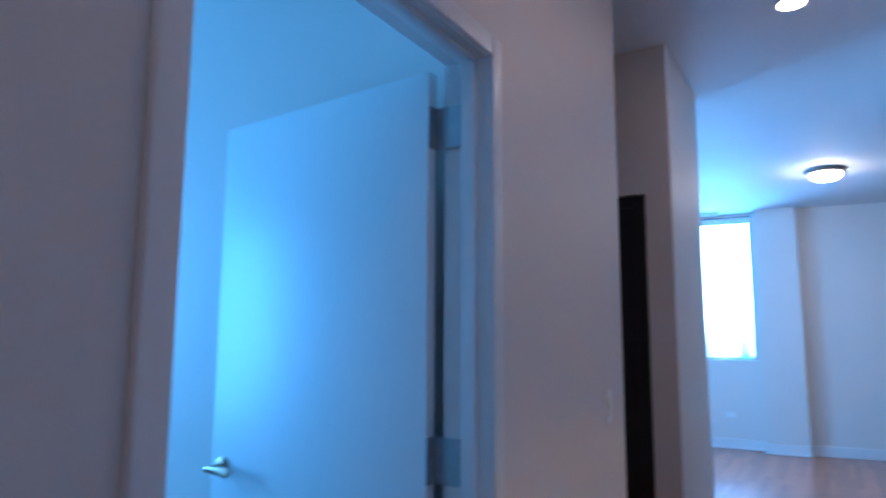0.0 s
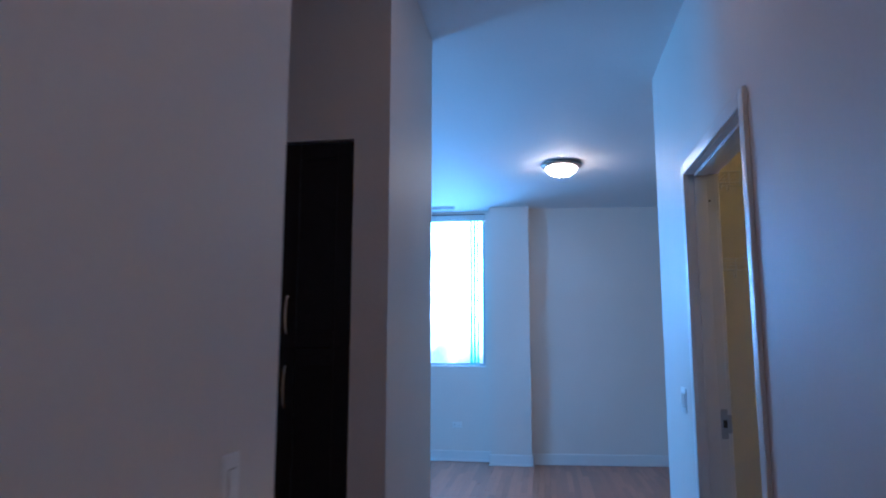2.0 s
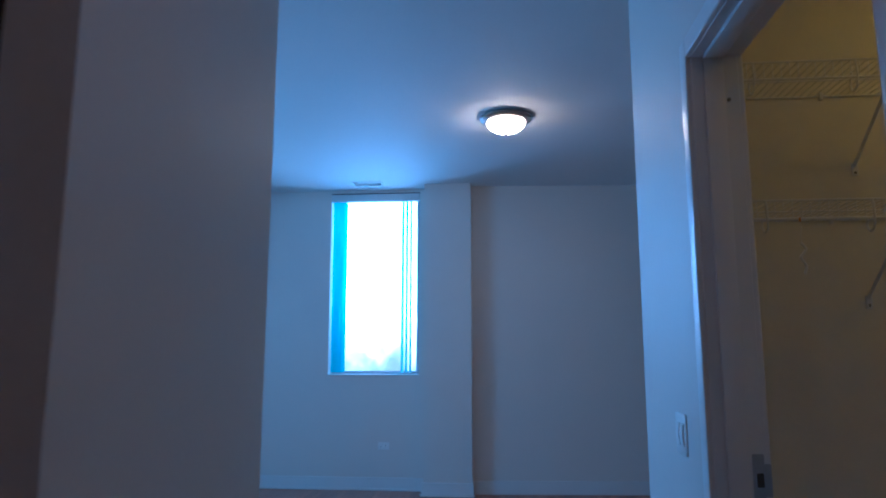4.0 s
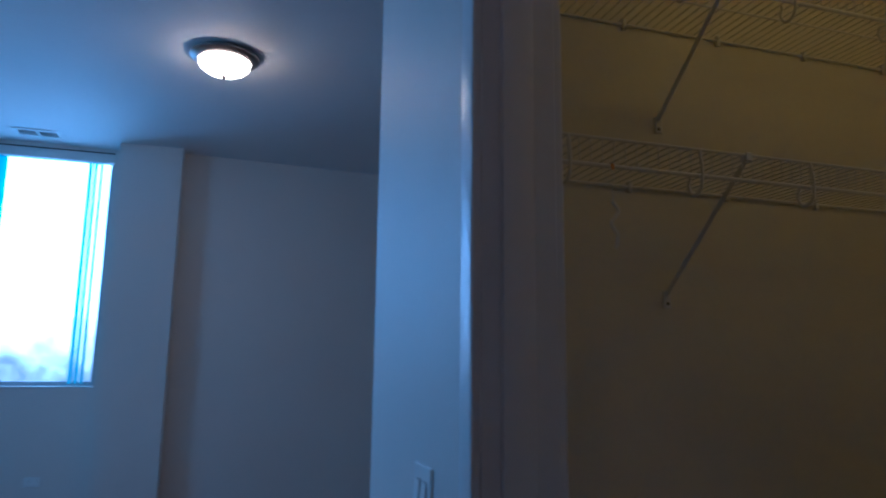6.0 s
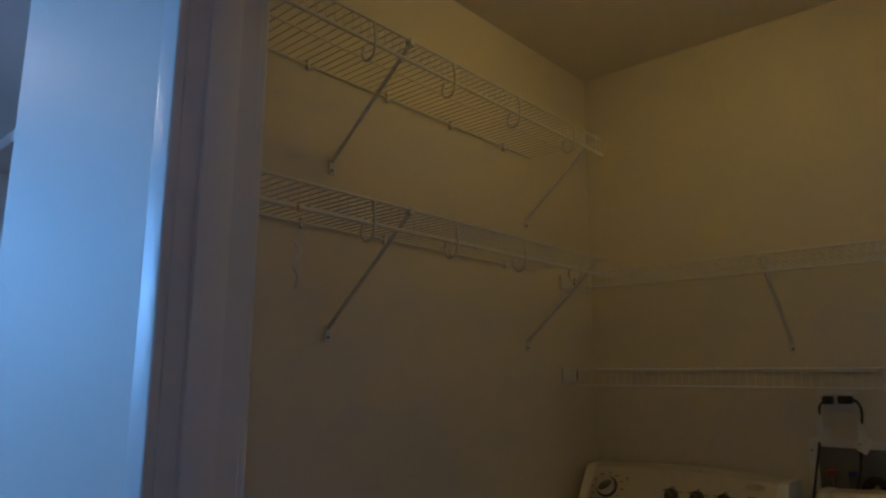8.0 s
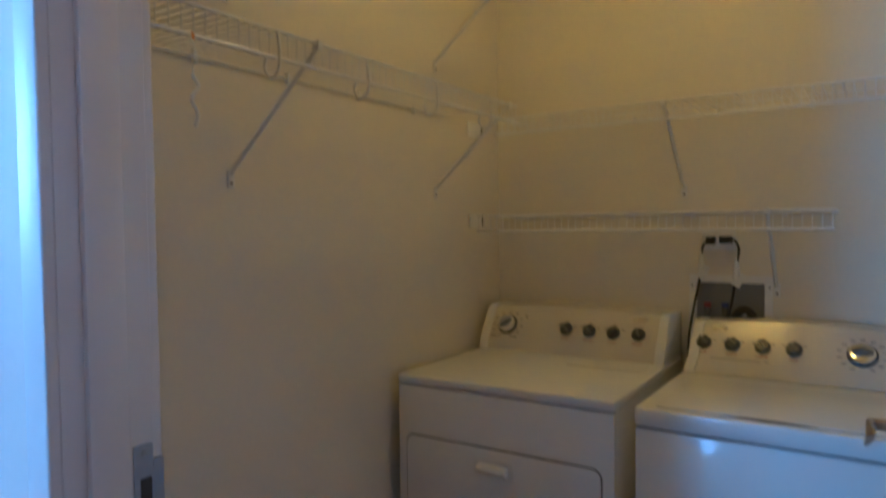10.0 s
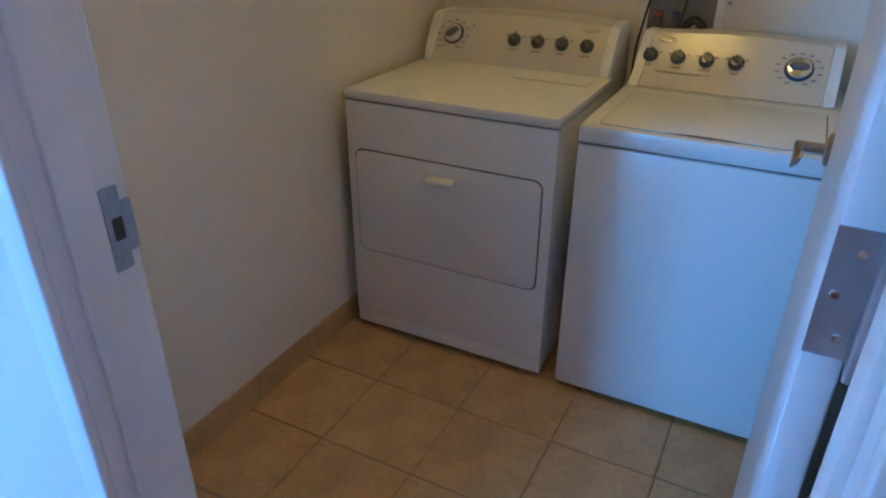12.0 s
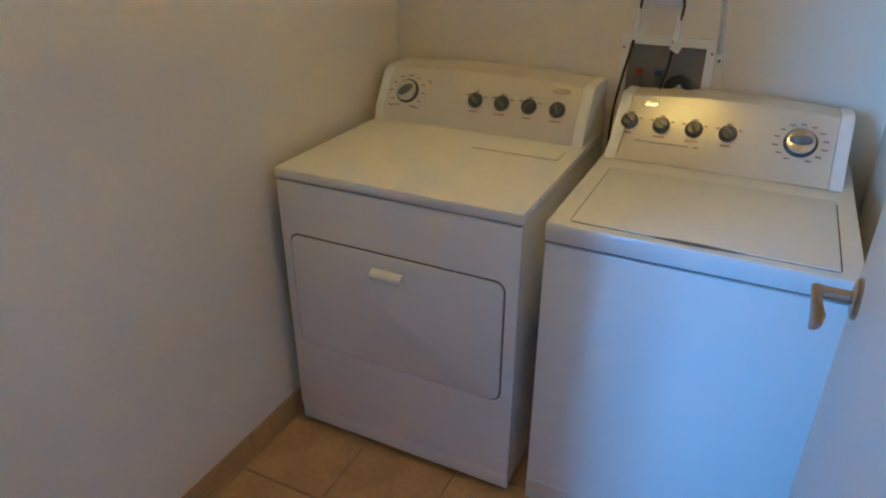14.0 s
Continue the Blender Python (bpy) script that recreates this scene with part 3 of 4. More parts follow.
# ceiling vent by the window
vt = thing("ceiling_vent", pose(-1.91, 4.18, H), "small white louvred vent in the ceiling", "vent")
part("frame", boxes((-0.155, 0.155, -0.085, -0.065, -0.010, -0.001), (-0.155, 0.155, 0.065, 0.085, -0.010, -0.001), (-0.155, -0.135, -0.0645, 0.0645, -0.010, -0.001), (0.135, 0.155, -0.0645, 0.0645, -0.010, -0.001), (-0.008, 0.008, -0.0645, 0.0645, -0.010, -0.001)), PLATE, vt)
# dark sheet paints the shade behind the louvres
part("backing", bx(-0.1345, 0.1345, -0.0645, 0.0645, -0.0028, -0.0005), DARK, vt)
for x0 in (-0.134, 0.009):
    for k in range(8):
        part("slat", bx(x0, x0 + 0.125, -0.0075, 0.0075, -0.0008, 0.0008), PLATE, vt, m=pose(0, -0.055 + 0.0157 * k, -0.006, 35))


# ---- switches, outlets ----
def wall_plate(name, m, gangs, label, outlet=False):
    """Local x along the wall, y into the wall, z up; the plate's face looks to -y."""
    t = thing(name, m, label, "outlet" if outlet else "light switch")
    w = 0.070 + 0.046 * (gangs - 1)
    h = 0.115 if outlet else 0.126
    if outlet:
        part("plate", rrect(bmesh.new(), -h / 2, h / 2, -0.035, 0.035, 0.005, -0.006, -0.0005, 3, 0.002), PLATE, t)
        for k in (-1, 1):
            o = part("socket", rrect(bmesh.new(), k * 0.024 - 0.016, k * 0.024 + 0.016, -0.016, 0.016, 0.008, -0.0075, -0.0062, 4), PLATE, t)
            # dark bars paint the shade in the socket's holes
            for dz in (-0.006, 0.006):
                part("slot", bx(k * 0.024 - 0.004, k * 0.024 + 0.004, -0.0082, -0.0076, dz - 0.001, dz + 0.001), DARK, o)
        return t
    part("plate", rrect(bmesh.new(), -w / 2, w / 2, -h / 2, h / 2, 0.005, -0.006, -0.0005, 3, 0.002), PLATE, t)
    for k in range(gangs):
        x = (k - (gangs - 1) / 2) * 0.046
        part("seam", rrect(bmesh.new(), x - 0.0175, x + 0.0175, -0.0345, 0.0345, 0.002, -0.0066, -0.0061, 2), GREYP, t)
        bm = bmesh.new()
        prism(bm, [(-0.0068, -0.033), (-0.0068, 0.033), (-0.0085, 0.033), (-0.0125, 0.0), (-0.0085, -0.033)], x - 0.016, x + 0.016)
        part("rocker", bm, PLATE, t)
    return t


wall_plate("light_switch", pose(XL, -2.468, 1.103, 0, 0, 90), 1, "white single rocker switch on the corridor wall")
wall_plate("light_switch", pose(XR, -0.125, 1.103, 0, 0, -90), 2, "white double rocker switch beside the laundry door")
wall_plate("wall_outlet", pose(-1.77, FAR_W, 0.425), 1, "white outlet low on the wall under the window", True)

# ---- built-in cabinet ----
cab = thing("tall_cabinet", pose(CX0 + 0.002, PIER_Y0 + 0.004, 0), "dark espresso wooden pantry cabinet built into the wall", "cabinet")
CW = CX1 - CX0 - 0.004
part("body", bx(0, CW, 0.022, 0.58, 0.0, CTOP, 0.002, 1), BLACKW, cab)


def cabinet_door(x0, x1, z0, z1, hx, hz0, hz1):
    bm = bmesh.new()
    f = 0.062
    box(bm, x0, x0 + f, 0, 0.021, z0, z1, 0.002, 1)
    box(bm, x1 - f, x1, 0, 0.021, z0, z1, 0.002, 1)
    box(bm, x0 + f, x1 - f, 0, 0.021, z0, z0 + f, 0.002, 1)
    box(bm, x0 + f, x1 - f, 0, 0.021, z1 - f, z1, 0.002, 1)
    d = part("door", bm, BLACKW, cab)
    part("panel", bx(x0 + f - 0.002, x1 - f + 0.002, 0.009, 0.018, z0 + f - 0.002, z1 - f + 0.002), BLACKW, d)
    pts = curve_pts([(hx, 0.002, hz0), (hx, -0.020, hz0 + 0.006), (hx, -0.033, hz0 + 0.04), (hx, -0.036, (hz0 + hz1) / 2), (hx, -0.033, hz1 - 0.04), (hx, -0.020, hz1 - 0.006), (hx, 0.002, hz1)], 6)
    part("handle", tube(bmesh.new(), pts, 0.0062, 10), PULL, d, "curved satin nickel pull")
    return d


mid = -1.712 - CX0
SPLIT = 1.368
cabinet_door(0.003, mid - 0.0015, SPLIT + 0.002, CTOP - 0.006, -1.780 - CX0, 1.420, 1.570)
cabinet_door(mid + 0.0015, CW - 0.003, SPLIT + 0.002, CTOP - 0.006, -1.696 - CX0 + 0.02, 1.420, 1.570)
cabinet_door(0.003, mid - 0.0015, 0.10, SPLIT - 0.002, -1.772 - CX0, 1.145, 1.305)
cabinet_door(mid + 0.0015, CW - 0.003, 0.10, SPLIT - 0.002, -1.696 - CX0 + 0.02, 1.145, 1.305)


# ---- laundry machines: local x to the right, y to the back, z up ----
def console(t, w, x0, x1, yb, ya, za, y1, top, back):
    """The control console along the back of a machine: sloping panel between two white end caps. Returns a pose on its face."""
    zb = 0.912
    prof = lambda dy, dz: [(yb - dy, zb), (ya - dy, za), (y1 - 0.018 - dy, top - 0.025 + dz), (y1 - 0.004 - dy, top - 0.006 + dz), (y1 + 0.014, top + dz), (back, top - 0.004 + dz), (back, zb)]
    bm = bmesh.new()
    n = 14
    cols = []
    for i in range(n + 1):
        u = i / n
        x = x0 + 0.034 + (x1 - x0 - 0.068) * u
        arc = 0.014 * (1 - (2 * u - 1) ** 2)
        cols.append([bm.verts.new((x, y, z)) for y, z in prof(0, arc)])
    for a, b in zip(cols, cols[1:]):
        m = len(a)
        for k in range(m):
            bm.faces.new((a[k], b[k], b[(k + 1) % m], a[(k + 1) % m]))
    bm.faces.new(cols[0]), bm.faces.new(list(reversed(cols[-1])))
    c = part("console", bm, PANEL, t, "pale champagne control panel")
    for xa, xb in ((x0, x0 + 0.033), (x1 - 0.033, x1)):
        bm = bmesh.new()
        prism(bm, prof(0.007, 0.003), xa, xb)
        bmesh.ops.bevel(bm, geom=list(bm.edges), offset=0.004, segments=2, affect="EDGES", profile=0.5)
        part("end_cap", bm, CAPW, c, "white plastic end cap")
    yc, zc = y1 - 0.018, top - 0.025

    def on_face(x, z):
        u = (x - x0 - 0.034) / (x1 - x0 - 0.068)
        rise = zc + 0.014 * (1 - (2 * u - 1) ** 2) - za
        y = ya + (yc - ya) * (z - za) / rise
        return pose(x, y - 0.001, z, 90 - math.degrees(math.atan2(yc - ya, rise)), 0, 0)
    return c, on_face


def knob(c, m, r, big, turn=0):
    if big:
        k = part("dial", lathe(bmesh.new(), [(0, 0.001), (r, 0.001), (r * 1.0, 0.003), (r * 0.95, 0.005), (r * 0.88, 0.005), (0, 0.005)], 36), KNOB, c, "large timer dial with chrome face", m)
        part("face", lathe(bmesh.new(), [(r * 0.87, 0.0052), (r * 0.86, 0.012), (r * 0.80, 0.016), (r * 0.50, 0.019), (0, 0.020)], 36), CHROME, k, "polished chrome dial face")
        bm = bmesh.new()
        bmesh.ops.create_uvsphere(bm, u_segments=20, v_segments=10, radius=1.0)
        for v in bm.verts:
            v.co = Vector((v.co.x * r * 0.70, v.co.y * r * 0.34, 0.020 + v.co.z * 0.011))
        part("grip", bm, KGRIP, k, m=pose(0, 0, 0, 0, 0, turn))
        return k
    k = part("knob", lathe(bmesh.new(), [(0, 0.001), (r, 0.001), (r, 0.006), (r * 0.86, 0.009), (r * 0.78, 0.016), (r * 0.66, 0.018), (0, 0.018)], 28), KNOB, c, m=m)
    part("grip", bx(-r * 0.16, r * 0.16, -r * 0.74, r * 0.74, 0.0181, 0.026, 0.002, 2), KGRIP, k, m=pose(0, 0, 0, 0, 0, random.choice((-40, -20, 30, 50))))
    return k


def bars(c, m, rows):
    """Illegible print: small flat bars on the panel. Rows are x, y, length, ink."""
    for x, y, length, ink in rows:
        part("print_bar", bx(x - length / 2, x + length / 2, y - 0.0017, y + 0.0017, 0.0006, 0.0024), ink, c, m=m)


def dial_marks(c, m, r, n=11):
    for i in range(n):
        a = radians(-65 + 310 * i / (n - 1))
        part("print_bar", bx(-0.007, 0.007, -0.0016, 0.0016, 0.0006, 0.0024), INK, c, m=m @ pose(1.50 * r * math.cos(a), 1.35 * r * math.sin(a), 0))


def machine_body(t, w, d, h):
    part("cabinet_body", bx(0.004, w - 0.004, 0.018, d, 0.028, h - 0.034, 0.006, 2), ENAMEL, t)
    for x in (0.05, w - 0.05):
        for y in (0.06, d - 0.06):
            part("foot", rod(bmesh.new(), (x, y, 0), (x, y, 0.029), 0.018, 14), BLACKR, t)


def dryer(m):
    w, d, h = 0.737, 0.755, 0.915
    t = thing("clothes_dryer", m, "white front-loading clothes dryer with top console, door closed", "dryer")
    machine_body(t, w, d, h)
    part("kick_panel", bx(0.003, w - 0.003, 0.004, 0.0175, 0.022, 0.076, 0.004, 2), ENAMEL, t)
    part("front_panel", bx(0.002, w - 0.002, 0.0, 0.0175, 0.0785, h - 0.0358, 0.004, 2), ENAMEL, t)
    part("seam", bx(0.004, w - 0.004, 0.006, 0.0178, h - 0.0348, h - 0.0326), SEAM, t)
    bm = bx(0.0, w, -0.003, d, h - 0.0323, h, 0.008, 2)
    part("top_panel", bm, ENAMEL, t)
    x0, x1, z0, z1 = 0.038, w - 0.040, 0.346, 0.716
    # grey sheet behind the door paints the shade of its groove
    part("door_seam", rrect(bmesh.new(), x0 - 0.0048, x1 + 0.0048, z0 - 0.0048, z1 + 0.0048, 0.031, -0.0012, -0.0004, 8), SEAM, t, "grey outline painted as the shaded gap round the door")
    dd = part("door", rrect(bmesh.new(), x0, x1, z0, z1, 0.027, -0.0055, -0.0014, 8, 0.002), ENAMEL, t)
    part("recess", rrect(bmesh.new(), 0.290, 0.430, 0.625, 0.690, 0.010, -0.0066, -0.0057, 5), CAPW, dd)
    bm = bmesh.new()
    prism(bm, [(-0.0068, 0.638), (-0.030, 0.648), (-0.034, 0.660), (-0.029, 0.668), (-0.0068, 0.674)], 0.312, 0.412)
    bmesh.ops.bevel(bm, geom=list(bm.edges), offset=0.003, segments=2, affect="EDGES", profile=0.5)
    part("handle", bm, CAPW, dd, "white plastic pull on the door")
    part("rating_plate", bx(0.076, 0.110, -0.0012, -0.0003, 0.183, 0.195), PLATE, t)
    # lint screen cover at the back of the top
    part("lint_cover_seam", bx(0.430, 0.694, 0.388, 0.466, h + 0.0002, h + 0.0008), PALESEAM, t)
    part("lint_cover", bx(0.432, 0.692, 0.390, 0.464, h + 0.0009, h + 0.004, 0.0012, 1), ENAMEL, t)
    c, face = console(t, w, 0.006, w - 0.010, 0.535, 0.545, 0.955, 0.628, 1.076, d + 0.02)
    knob(c, face(0.110, 1.008), 0.041, True, 40)
    dial_marks(c, face(0.110, 1.008), 0.040)
    bars(c, face(0.107, 1.006), [(-0.045, -0.05, 0.022, INK), (0.045, -0.05, 0.024, INK), (0.075, 0.044, 0.012, INK), (0.080, 0.036, 0.009, INK)])
    for k, x in enumerate((0.358, 0.448, 0.538, 0.628)):
        f = face(x, 1.006)
        knob(c, f, 0.0245, False)
        bars(c, f, [(0, -0.036, 0.030 + 0.008 * (k % 2), REDINK)])
        if k < 3:
            bars(c, f, [(-0.030, 0.016, 0.012, INK), (0.0, 0.030, 0.012, INK), (0.032, 0.014, 0.012, INK)])
    part("badge", lathe(bmesh.new(), [(0, 0.004), (0.026, 0.0035), (0.029, 0.0012)], 30), CHROME, c, "plain oval metal badge", face(0.628, 1.056) @ Matrix.Diagonal((1, 0.36, 1, 1)))
    return t


def washer(m):
    w, d, h = 0.655, 0.755, 0.910
    t = thing("washing_machine", m, "white top-loading washing machine with top console, lid closed", "washing machine")
    machine_body(t, w, d, h)
    part("front_panel", bx(0.002, w - 0.002, 0.0, 0.0175, 0.022, h - 0.056, 0.007, 3), ENAMEL, t)
    part("kick_line", bx(0.006, w - 0.006, -0.0008, 0.0002, 0.100, 0.1025), CAPW, t)
    part("seam", bx(0.004, w - 0.004, 0.006, 0.0178, h - 0.0553, h - 0.0531), SEAM, t)
    part("top_panel", bx(0.0, w, -0.003, d, h - 0.0528, h, 0.010, 2), ENAMEL, t)
    # lid, set on the top over a dark sheet that paints the gap's shade
    def flat(name, x0, x1, y0, y1, r, z0, z1, material, soft=0.0):
        bm = rrect(bmesh.new(), x0, x1, y0, y1, r, z0, z1, 5)
        for v in bm.verts:
            v.co = Vector((v.co.x, v.co.z, v.co.y))
        if soft:
            top = [e for e in bm.edges if all(abs(v.co.z - z1) < 1e-6 for v in e.verts)]
            bmesh.ops.bevel(bm, geom=top, offset=soft, segments=2, affect="EDGES", profile=0.5)
        return part(name, bm, material, t)
    flat("lid_gap", 0.0505, w - 0.0445, 0.0212, 0.414, 0.012, h + 0.0002, h + 0.0008, DARK)
    part("lid", bx(0.054, w - 0.048, 0.022, 0.416, h + 0.001, h + 0.0050, 0.0018, 2), ENAMEL, t)
    # crescent face that paints the shade in the lid's finger notch
    bm = bmesh.new()
    n = 16
    top, bot = [], []
    for i in range(n + 1):
        u = i / n
        x = 0.215 + 0.23 * u
        top.append(bm.verts.new((x, 0.0215, h + 0.0016 + 0.0040 * math.sin(math.pi * u))))
        bot.append(bm.verts.new((x, 0.0212 - 0.0085 * math.sin(math.pi * u), h + 0.0012)))
    for i in range(n):
        bm.faces.new((bot[i], bot[i + 1], top[i + 1], top[i]))
    part("finger_notch", bm, SEAM, t, "grey crescent painted as the shaded finger gap at the lid's front")
    c, face = console(t, w, 0.010, w - 0.030, 0.500, 0.566, 0.946, 0.672, 1.060, d + 0.02)
    for k, x in enumerate((0.052, 0.143, 0.234, 0.325)):
        f = face(x, 0.992)
        knob(c, f, 0.0245, False)
        bars(c, f, [(0, -0.036, 0.026 + 0.006 * (k % 3), REDINK), (-0.029, 0.014, 0.010, INK), (0.0, 0.030, 0.014, INK), (0.030, 0.014, 0.010, INK)])
    knob(c, face(0.508, 0.992), 0.042, True)
    dial_marks(c, face(0.508, 0.992), 0.041, 13)
    bars(c, face(0.165, 0.951), [(-0.01, 0.0, 0.15, PALESEAM), (0.085, 0.0, 0.014, PALESEAM)])
    part("badge", lathe(bmesh.new(), [(0, 0.004), (0.026, 0.0035), (0.029, 0.0012)], 30), CHROME, c, "plain oval metal badge", face(0.095, 1.040) @ Matrix.Diagonal((1, 0.36, 1, 1)))
    return t


dryer(pose(1.316, 0.007, 0, 0, 0, -90))
washer(pose(1.315, -0.782, 0, 0, 0, -90))


# ---- wire shelves: local x along the wall, wall at y = 0, front at y = -depth ----
def wire_shelf(m, length, depth, label, braces, hooks, brace_drop=0.30):
    t = thing("wire_shelf", m, label, "shelf", "laundry wire shelves")
    lip = 0.058
    bm = bmesh.new()
    n = int(length / 0.0262)
    for i in range(n + 1):
        x = 0.004 + (length - 0.008) * i / n
        rod(bm, (x, -0.006, 0.0), (x, -depth, 0.0), 0.0016, 4, False)
        rod(bm, (x, -depth, 0.0016), (x, -depth, -lip), 0.0016, 4, False)
    tagged(part("wire_deck", bm, WIRE, t), kind="stuff")
    for y, z, r in ((-0.006, -0.0045, 0.0035), (-depth * 0.5, -0.004, 0.0025), (-depth - 0.004, 0.0, 0.0036), (-depth - 0.005, -lip, 0.0048)):
        part("rail", rod(bmesh.new(), (0, y, z), (length, y, z), r, 8), WIRE, t)
    for x in braces:
        bm = bmesh.new()
        a, b = Vector((x, -depth + 0.004, -0.010)), Vector((x - 0.006, -0.006, -brace_drop))
        rod(bm, a, b, 0.0072, 4)
        br = part("brace", bm, WIRE, t, "diagonal support brace")
        part("foot", bx(x - 0.015, x + 0.007, -0.006, -0.0004, -brace_drop - 0.036, -brace_drop + 0.010, 0.002, 1), WIRE, br)
        part("screw", lathe(bmesh.new(), [(0, 0), (0.005, 0), (0.004, 0.002), (0, 0.0025)], 10), GREYP, br, m=pose(x - 0.004, -0.0061, -brace_drop - 0.024, 90))
        part("clip", bx(x - 0.009, x + 0.009, -depth - 0.010, -depth + 0.010, -0.014, 0.006, 0.002, 1), WIRE, br)
    for x in hooks:
        pts = curve_pts([(x, -depth - 0.004, 0.002), (x, -depth - 0.010, -0.045), (x, -depth - 0.004, -0.085), (x, -depth + 0.022, -0.094), (x, -depth + 0.036, -0.072), (x, -depth + 0.030, -0.050)], 5)
        part("hook", tube(bmesh.new(), pts, 0.0036, 8), WIRE, t)
    k = 0.14
    while k < length:
        part("wall_clip", bx(k - 0.006, k + 0.006, -0.013, -0.0004, -0.020, 0.010, 0.002, 1), WIRE, t)
        k += 0.30
    return t


SX = 0.14
wire_shelf(pose(SX, LY1, 2.262), 1.53, 0.305, "white wire shelf high on the laundry side wall", [0.540, 1.485], [0.10, 0.41, 0.705, 1.01, 1.33], 0.262)
wire_shelf(pose(SX, LY1, 1.815), 1.54, 0.305, "white wire shelf with rail on the laundry side wall", [0.545, 1.480], [0.11, 0.42, 0.715, 1.025, 1.34], 0.278)
wire_shelf(pose(LX1, -0.10, 1.800, 0, 0, -90), 1.38, 0.305, "white wire shelf above the laundry machines", [0.63], [], 0.27)
wire_shelf(pose(LX1, -0.02, 1.435, 0, 0, -90), 1.20, 0.305, "low white wire shelf above the laundry machines", [1.02], [], 0.26)
for z in (1.800, 1.435):
    e = thing("shelf_end_bracket", pose(1.90, LY1, z), "white shelf end bracket with dark slot on the wall", "bracket", "shelf end brackets")
    part("plate", bx(-0.05, 0.06, -0.010, -0.0005, -0.045, 0.012, 0.003, 2), WIRE, e)
    # dark bar on the plate paints the shade of a slot
    part("slot", bx(0.045, 0.053, -0.0112, -0.0102, -0.040, 0.008), DARK, e)
# plastic hang tag on the lower shelf
tg = thing("hang_tag", pose(0.340, LY1 - 0.314, 1.752), "clear plastic tag hanging from the wire shelf", "tag")
part("loop", tube(bmesh.new(), curve_pts([(0, 0, 0.0), (0.003, -0.008, -0.02), (0, -0.006, -0.05), (0.002, -0.004, -0.07)], 4), 0.0012, 5), CAPW, tg)
bm = bmesh.new()
tube(bm, curve_pts([(0.0, -0.004, -0.07), (0.012, -0.006, -0.09), (-0.004, -0.006, -0.115), (0.010, -0.005, -0.14), (0.004, -0.005, -0.165)], 4), 0.004, 6)
part("tag", bm, CAPW, tg)
part("sticker", bx(-0.003, 0.003, -0.010, -0.0085, -0.006, 0.006), mat("orange_sticker", (0.6, 0.25, 0.05), 0.5, bump=(0, 0)), tg)

# ---- washer outlet box, sockets and cables ----
ub = thing("washer_outlet_box", pose(LX1, -0.745, 0.985, 0, 0, -90), "white framed grey washer outlet box in the wall", "outlet box")
part("frame", boxes((0, 0.026, -0.008, -0.0005, 0, 0.225), (0.252, 0.278, -0.008, -0.0005, 0, 0.225), (0.0262, 0.2518, -0.008, -0.0005, 0.198, 0.225), (0.0262, 0.2518, -0.008, -0.0005, 0, 0.026)), PLATE, ub)
part("back", bx(0.0262, 0.2518, -0.0016, -0.0006, 0.0262, 0.1978), GREYP, ub)
for x, mt in ((0.066, REDP), (0.126, BLUEP)):
    v = part("valve", lathe(bmesh.new(), [(0, 0.02), (0.014, 0.02), (0.014, 0.05), (0.009, 0.055), (0.009, 0.072), (0.012, 0.075), (0.012, 0.090), (0, 0.090)], 16), SEAM, ub, "dark hose valve", pose(x, -0.020, 0.02))
    part("valve_handle", bx(-0.011, 0.011, -0.012, 0.012, 0.0905, 0.108, 0.003, 2), mt, v)
for x in (0.010, 0.268):
    for z in (0.05, 0.185):
        part("screw", lathe(bmesh.new(), [(0, 0), (0.004, 0), (0.003, 0.0015), (0, 0.002)], 10), GREYP, ub, m=pose(x, -0.0081, z, 90))
part("drain_ring", lathe(bmesh.new(), [(0.018, 0), (0.024, 0), (0.024, 0.012), (0.018, 0.012), (0.018, 0)], 20), PLATE, ub, m=pose(0.205, -0.034, 0.070, 60, 0, 20))
part("drain_hose", tube(bmesh.new(), curve_pts([(0.150, -0.02, 0.03), (0.165, -0.028, 0.09), (0.200, -0.032, 0.105), (0.228, -0.030, 0.06), (0.232, -0.030, -0.05)], 6), 0.014, 12), BLACKR, ub)
ou = wall_plate("wall_outlet", pose(LX1, -0.845, 1.335, 0, 0, -90), 1, "white duplex outlet above the washer", True)


def power_cord(label, ctrl, plug):
    t = thing("power_cord", pose(0, 0, 0), label, "power cord", "machine power cords")
    part("cable", tube(bmesh.new(), curve_pts(ctrl, 8), 0.0042, 8), BLACKR, t)
    part("plug", bx(*plug, 0.004, 2), BLACKR, t)
    return t


X = LX1 - 0.012
c1 = power_cord("black power cord plugged in, hanging behind the dryer", [(X - 0.030, -0.826, 1.335), (X - 0.028, -0.800, 1.318), (X - 0.020, -0.792, 1.26), (X - 0.020, -0.785, 1.19), (X - 0.025, -0.765, 1.08), (X - 0.06, -0.755, 0.95), (X - 0.06, -0.757, 0.70)], (X - 0.034, X, -0.838, -0.808, 1.322, 1.349))
c2 = power_cord("black power cord plugged in, looping down to the washer", [(X - 0.030, -0.872, 1.338), (X - 0.032, -0.905, 1.335), (X - 0.026, -0.918, 1.30), (X - 0.022, -0.905, 1.22), (X - 0.024, -0.900, 1.14), (X - 0.032, -0.885, 1.06), (X - 0.04, -0.870, 0.95), (X - 0.05, -0.87, 0.80)], (X - 0.034, X, -0.895, -0.853, 1.325, 1.350))
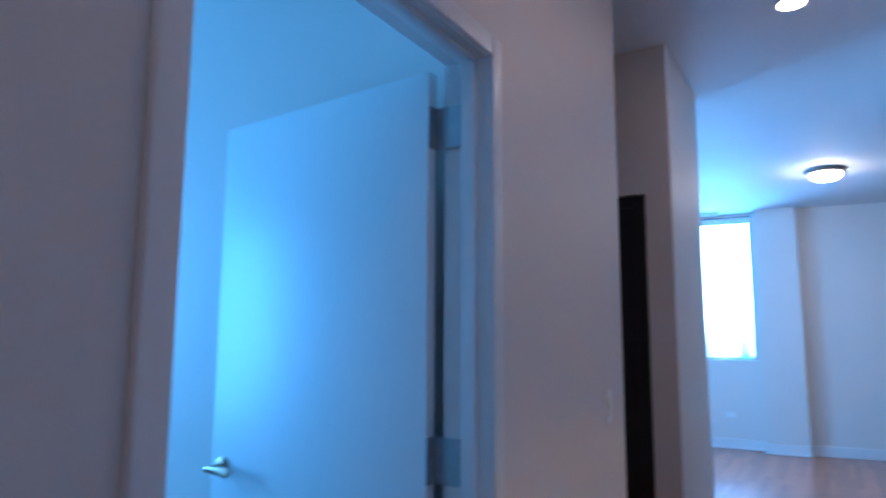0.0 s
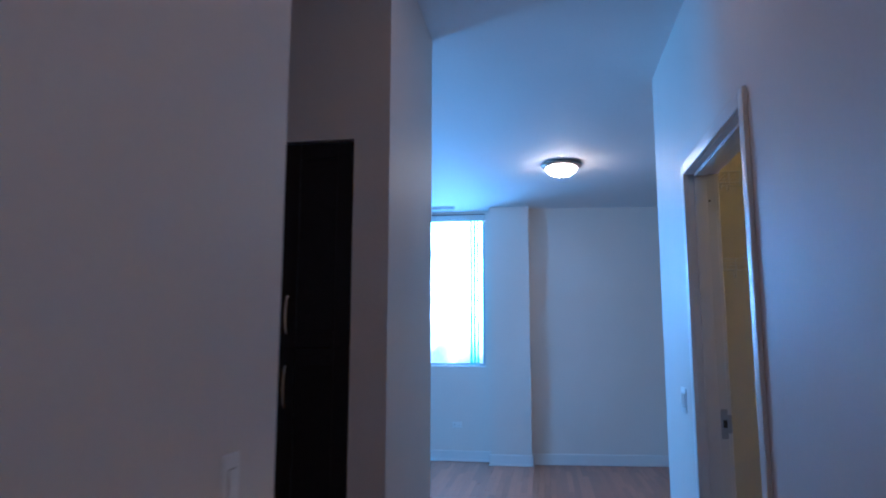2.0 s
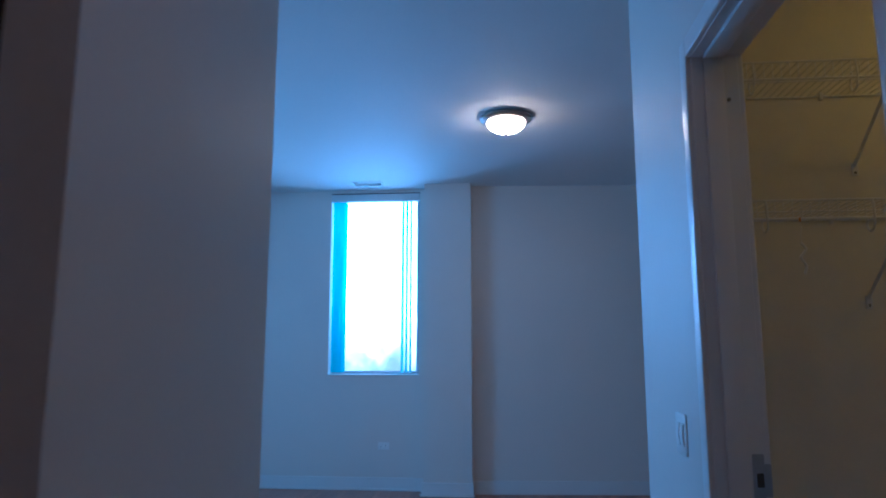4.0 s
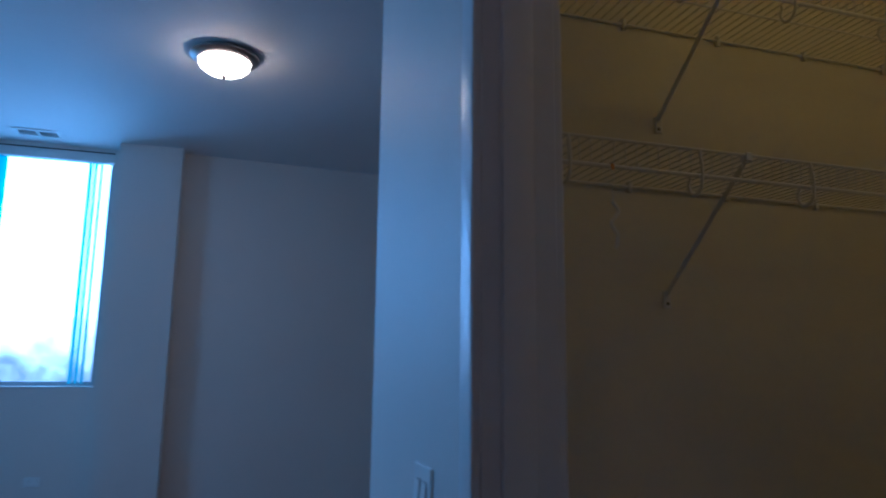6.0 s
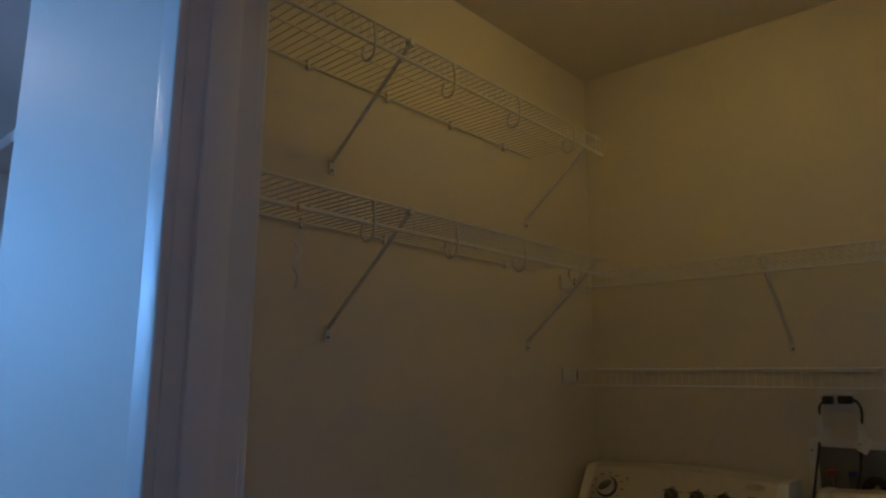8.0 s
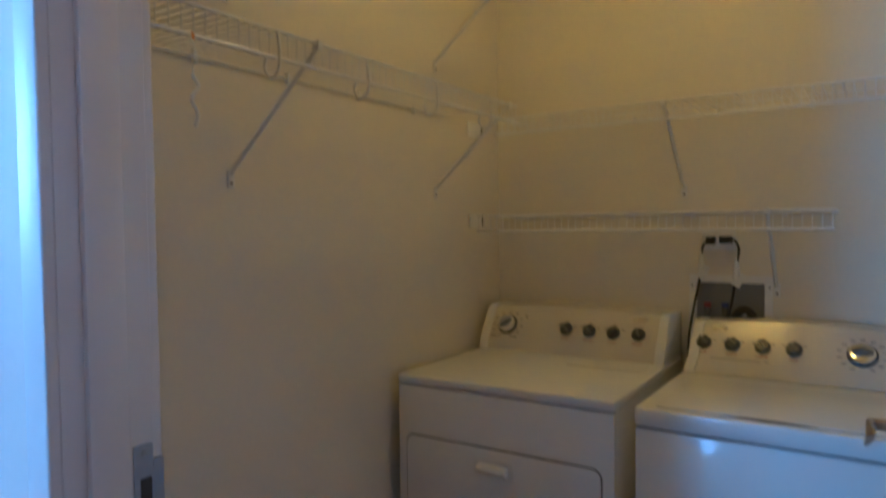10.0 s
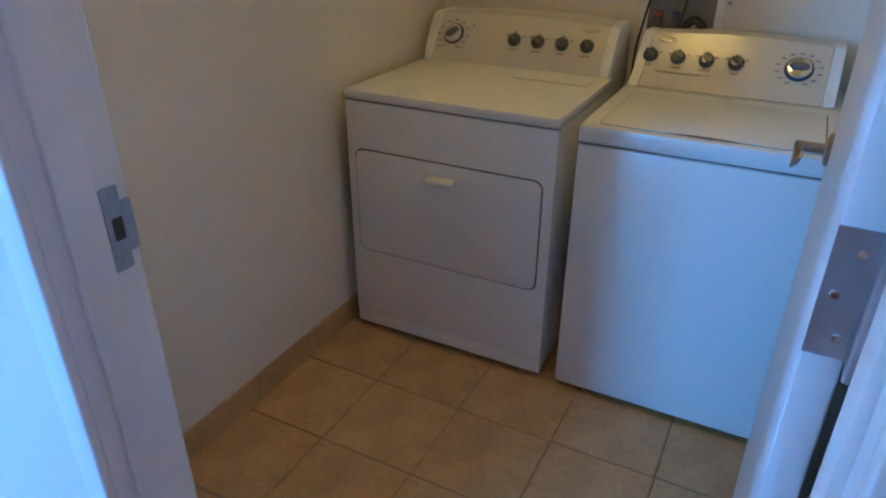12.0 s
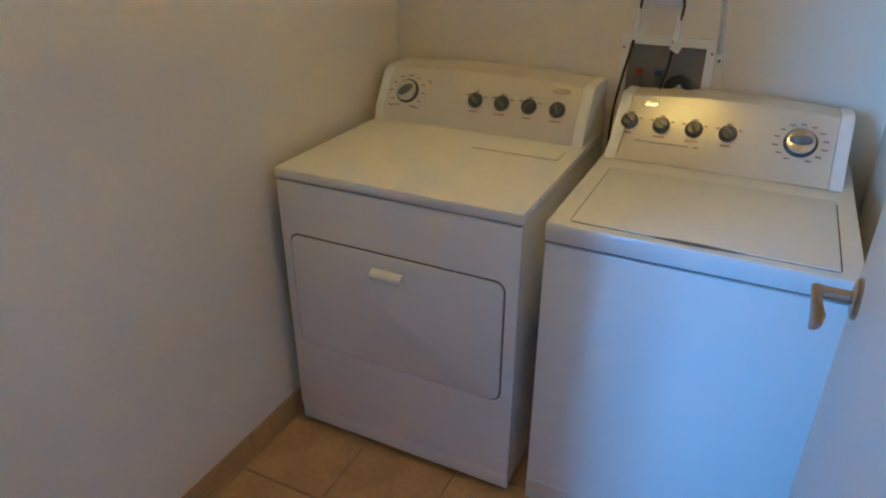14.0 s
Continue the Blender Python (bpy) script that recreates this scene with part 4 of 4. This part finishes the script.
for c, y, z in ((c1, -0.792, 1.262), (c2, -0.910, 1.238)):
    part("sleeve", lathe(bmesh.new(), [(0, -0.034), (0.013, -0.034), (0.010, 0.0), (0.0065, 0.036), (0, 0.036)], 12), PAPER, c, "white paper sleeve", pose(X - 0.021, y, z))
    part("paper_tag", bx(-0.0006, 0.0006, -0.036, -0.006, -0.052, 0.000), PAPER, c, "white paper tag", pose(X - 0.022, y, z - 0.008, 25, 8, 0))

# ---- tile skirting in the laundry ----
for i in range(5):
    x0 = 0.16 + i * 0.315
    x1 = min(x0 + 0.312, LX1 - 0.01)
    setting("baseboard_tile", bx(x0, x1, LY1 - 0.010, LY1 - 0.0005, 0.0, 0.098, 0.002, 1), TILE, "beige tile skirting along the laundry wall", "baseboard")

# ---- floor tiles ----
TP = 0.3135
bm = bx(-TP / 2 + 0.003, TP / 2 - 0.003, -TP / 2 + 0.003, TP / 2 - 0.003, -0.008, 0.0, 0.0015, 1)
tile_mesh = finish(bm, "tile")
tile_mesh.materials.append(TILE)
for i in range(-4, 5):
    for j in range(-4, 4):
        cx, cy = 1.058 + (i + 0.5) * TP, -0.554 + (j + 0.5) * 0.311
        if WR - 0.12 < cx < LX1 + 0.1 and LY0 - 0.1 < cy < LY1 + 0.1:
            o = new("tile", tile_mesh)
            o.matrix_basis = pose(cx, cy, random.uniform(-0.0006, 0.0004))
            o.parent = floor_tile

# ---- floor planks ----
PW = 0.0572
lengths = (0.55, 0.8, 1.05, 1.3)
plank_mesh = {}
for L in lengths:
    me = finish(bx(-PW / 2 + 0.0006, PW / 2 - 0.0006, 0.0006, L - 0.0006, -0.012, 0.0, 0.0008, 1), "plank")
    me.materials.append(OAK)
    plank_mesh[L] = me
rest = bmesh.new()
x = -4.65
while x < 3.6:
    y = R_END - 0.02 if x > 0.13 else -0.17 - random.uniform(0, 0.6)
    if WL < x < 0.0:
        y = -6.4
    while y < FAR_W:
        L = random.choice(lengths)
        yy = min(y + L, FAR_W)
        near = -2.15 < x < 1.0 and yy > 1.6
        if near and abs(yy - y - L) < 1e-6:
            o = new("plank", plank_mesh[L])
            o.matrix_basis = pose(x, y, 0)
            o.parent = floor_wood
        else:
            v = [rest.verts.new(p) for p in ((x - PW / 2 + 0.0006, y, 0), (x + PW / 2 - 0.0006, y, 0), (x + PW / 2 - 0.0006, yy - 0.001, 0), (x - PW / 2 + 0.0006, yy - 0.001, 0))]
            rest.faces.new(v)
        y += L
    x += PW
tagged(part("plank_field", rest, OAK, floor_wood), kind="stuff")
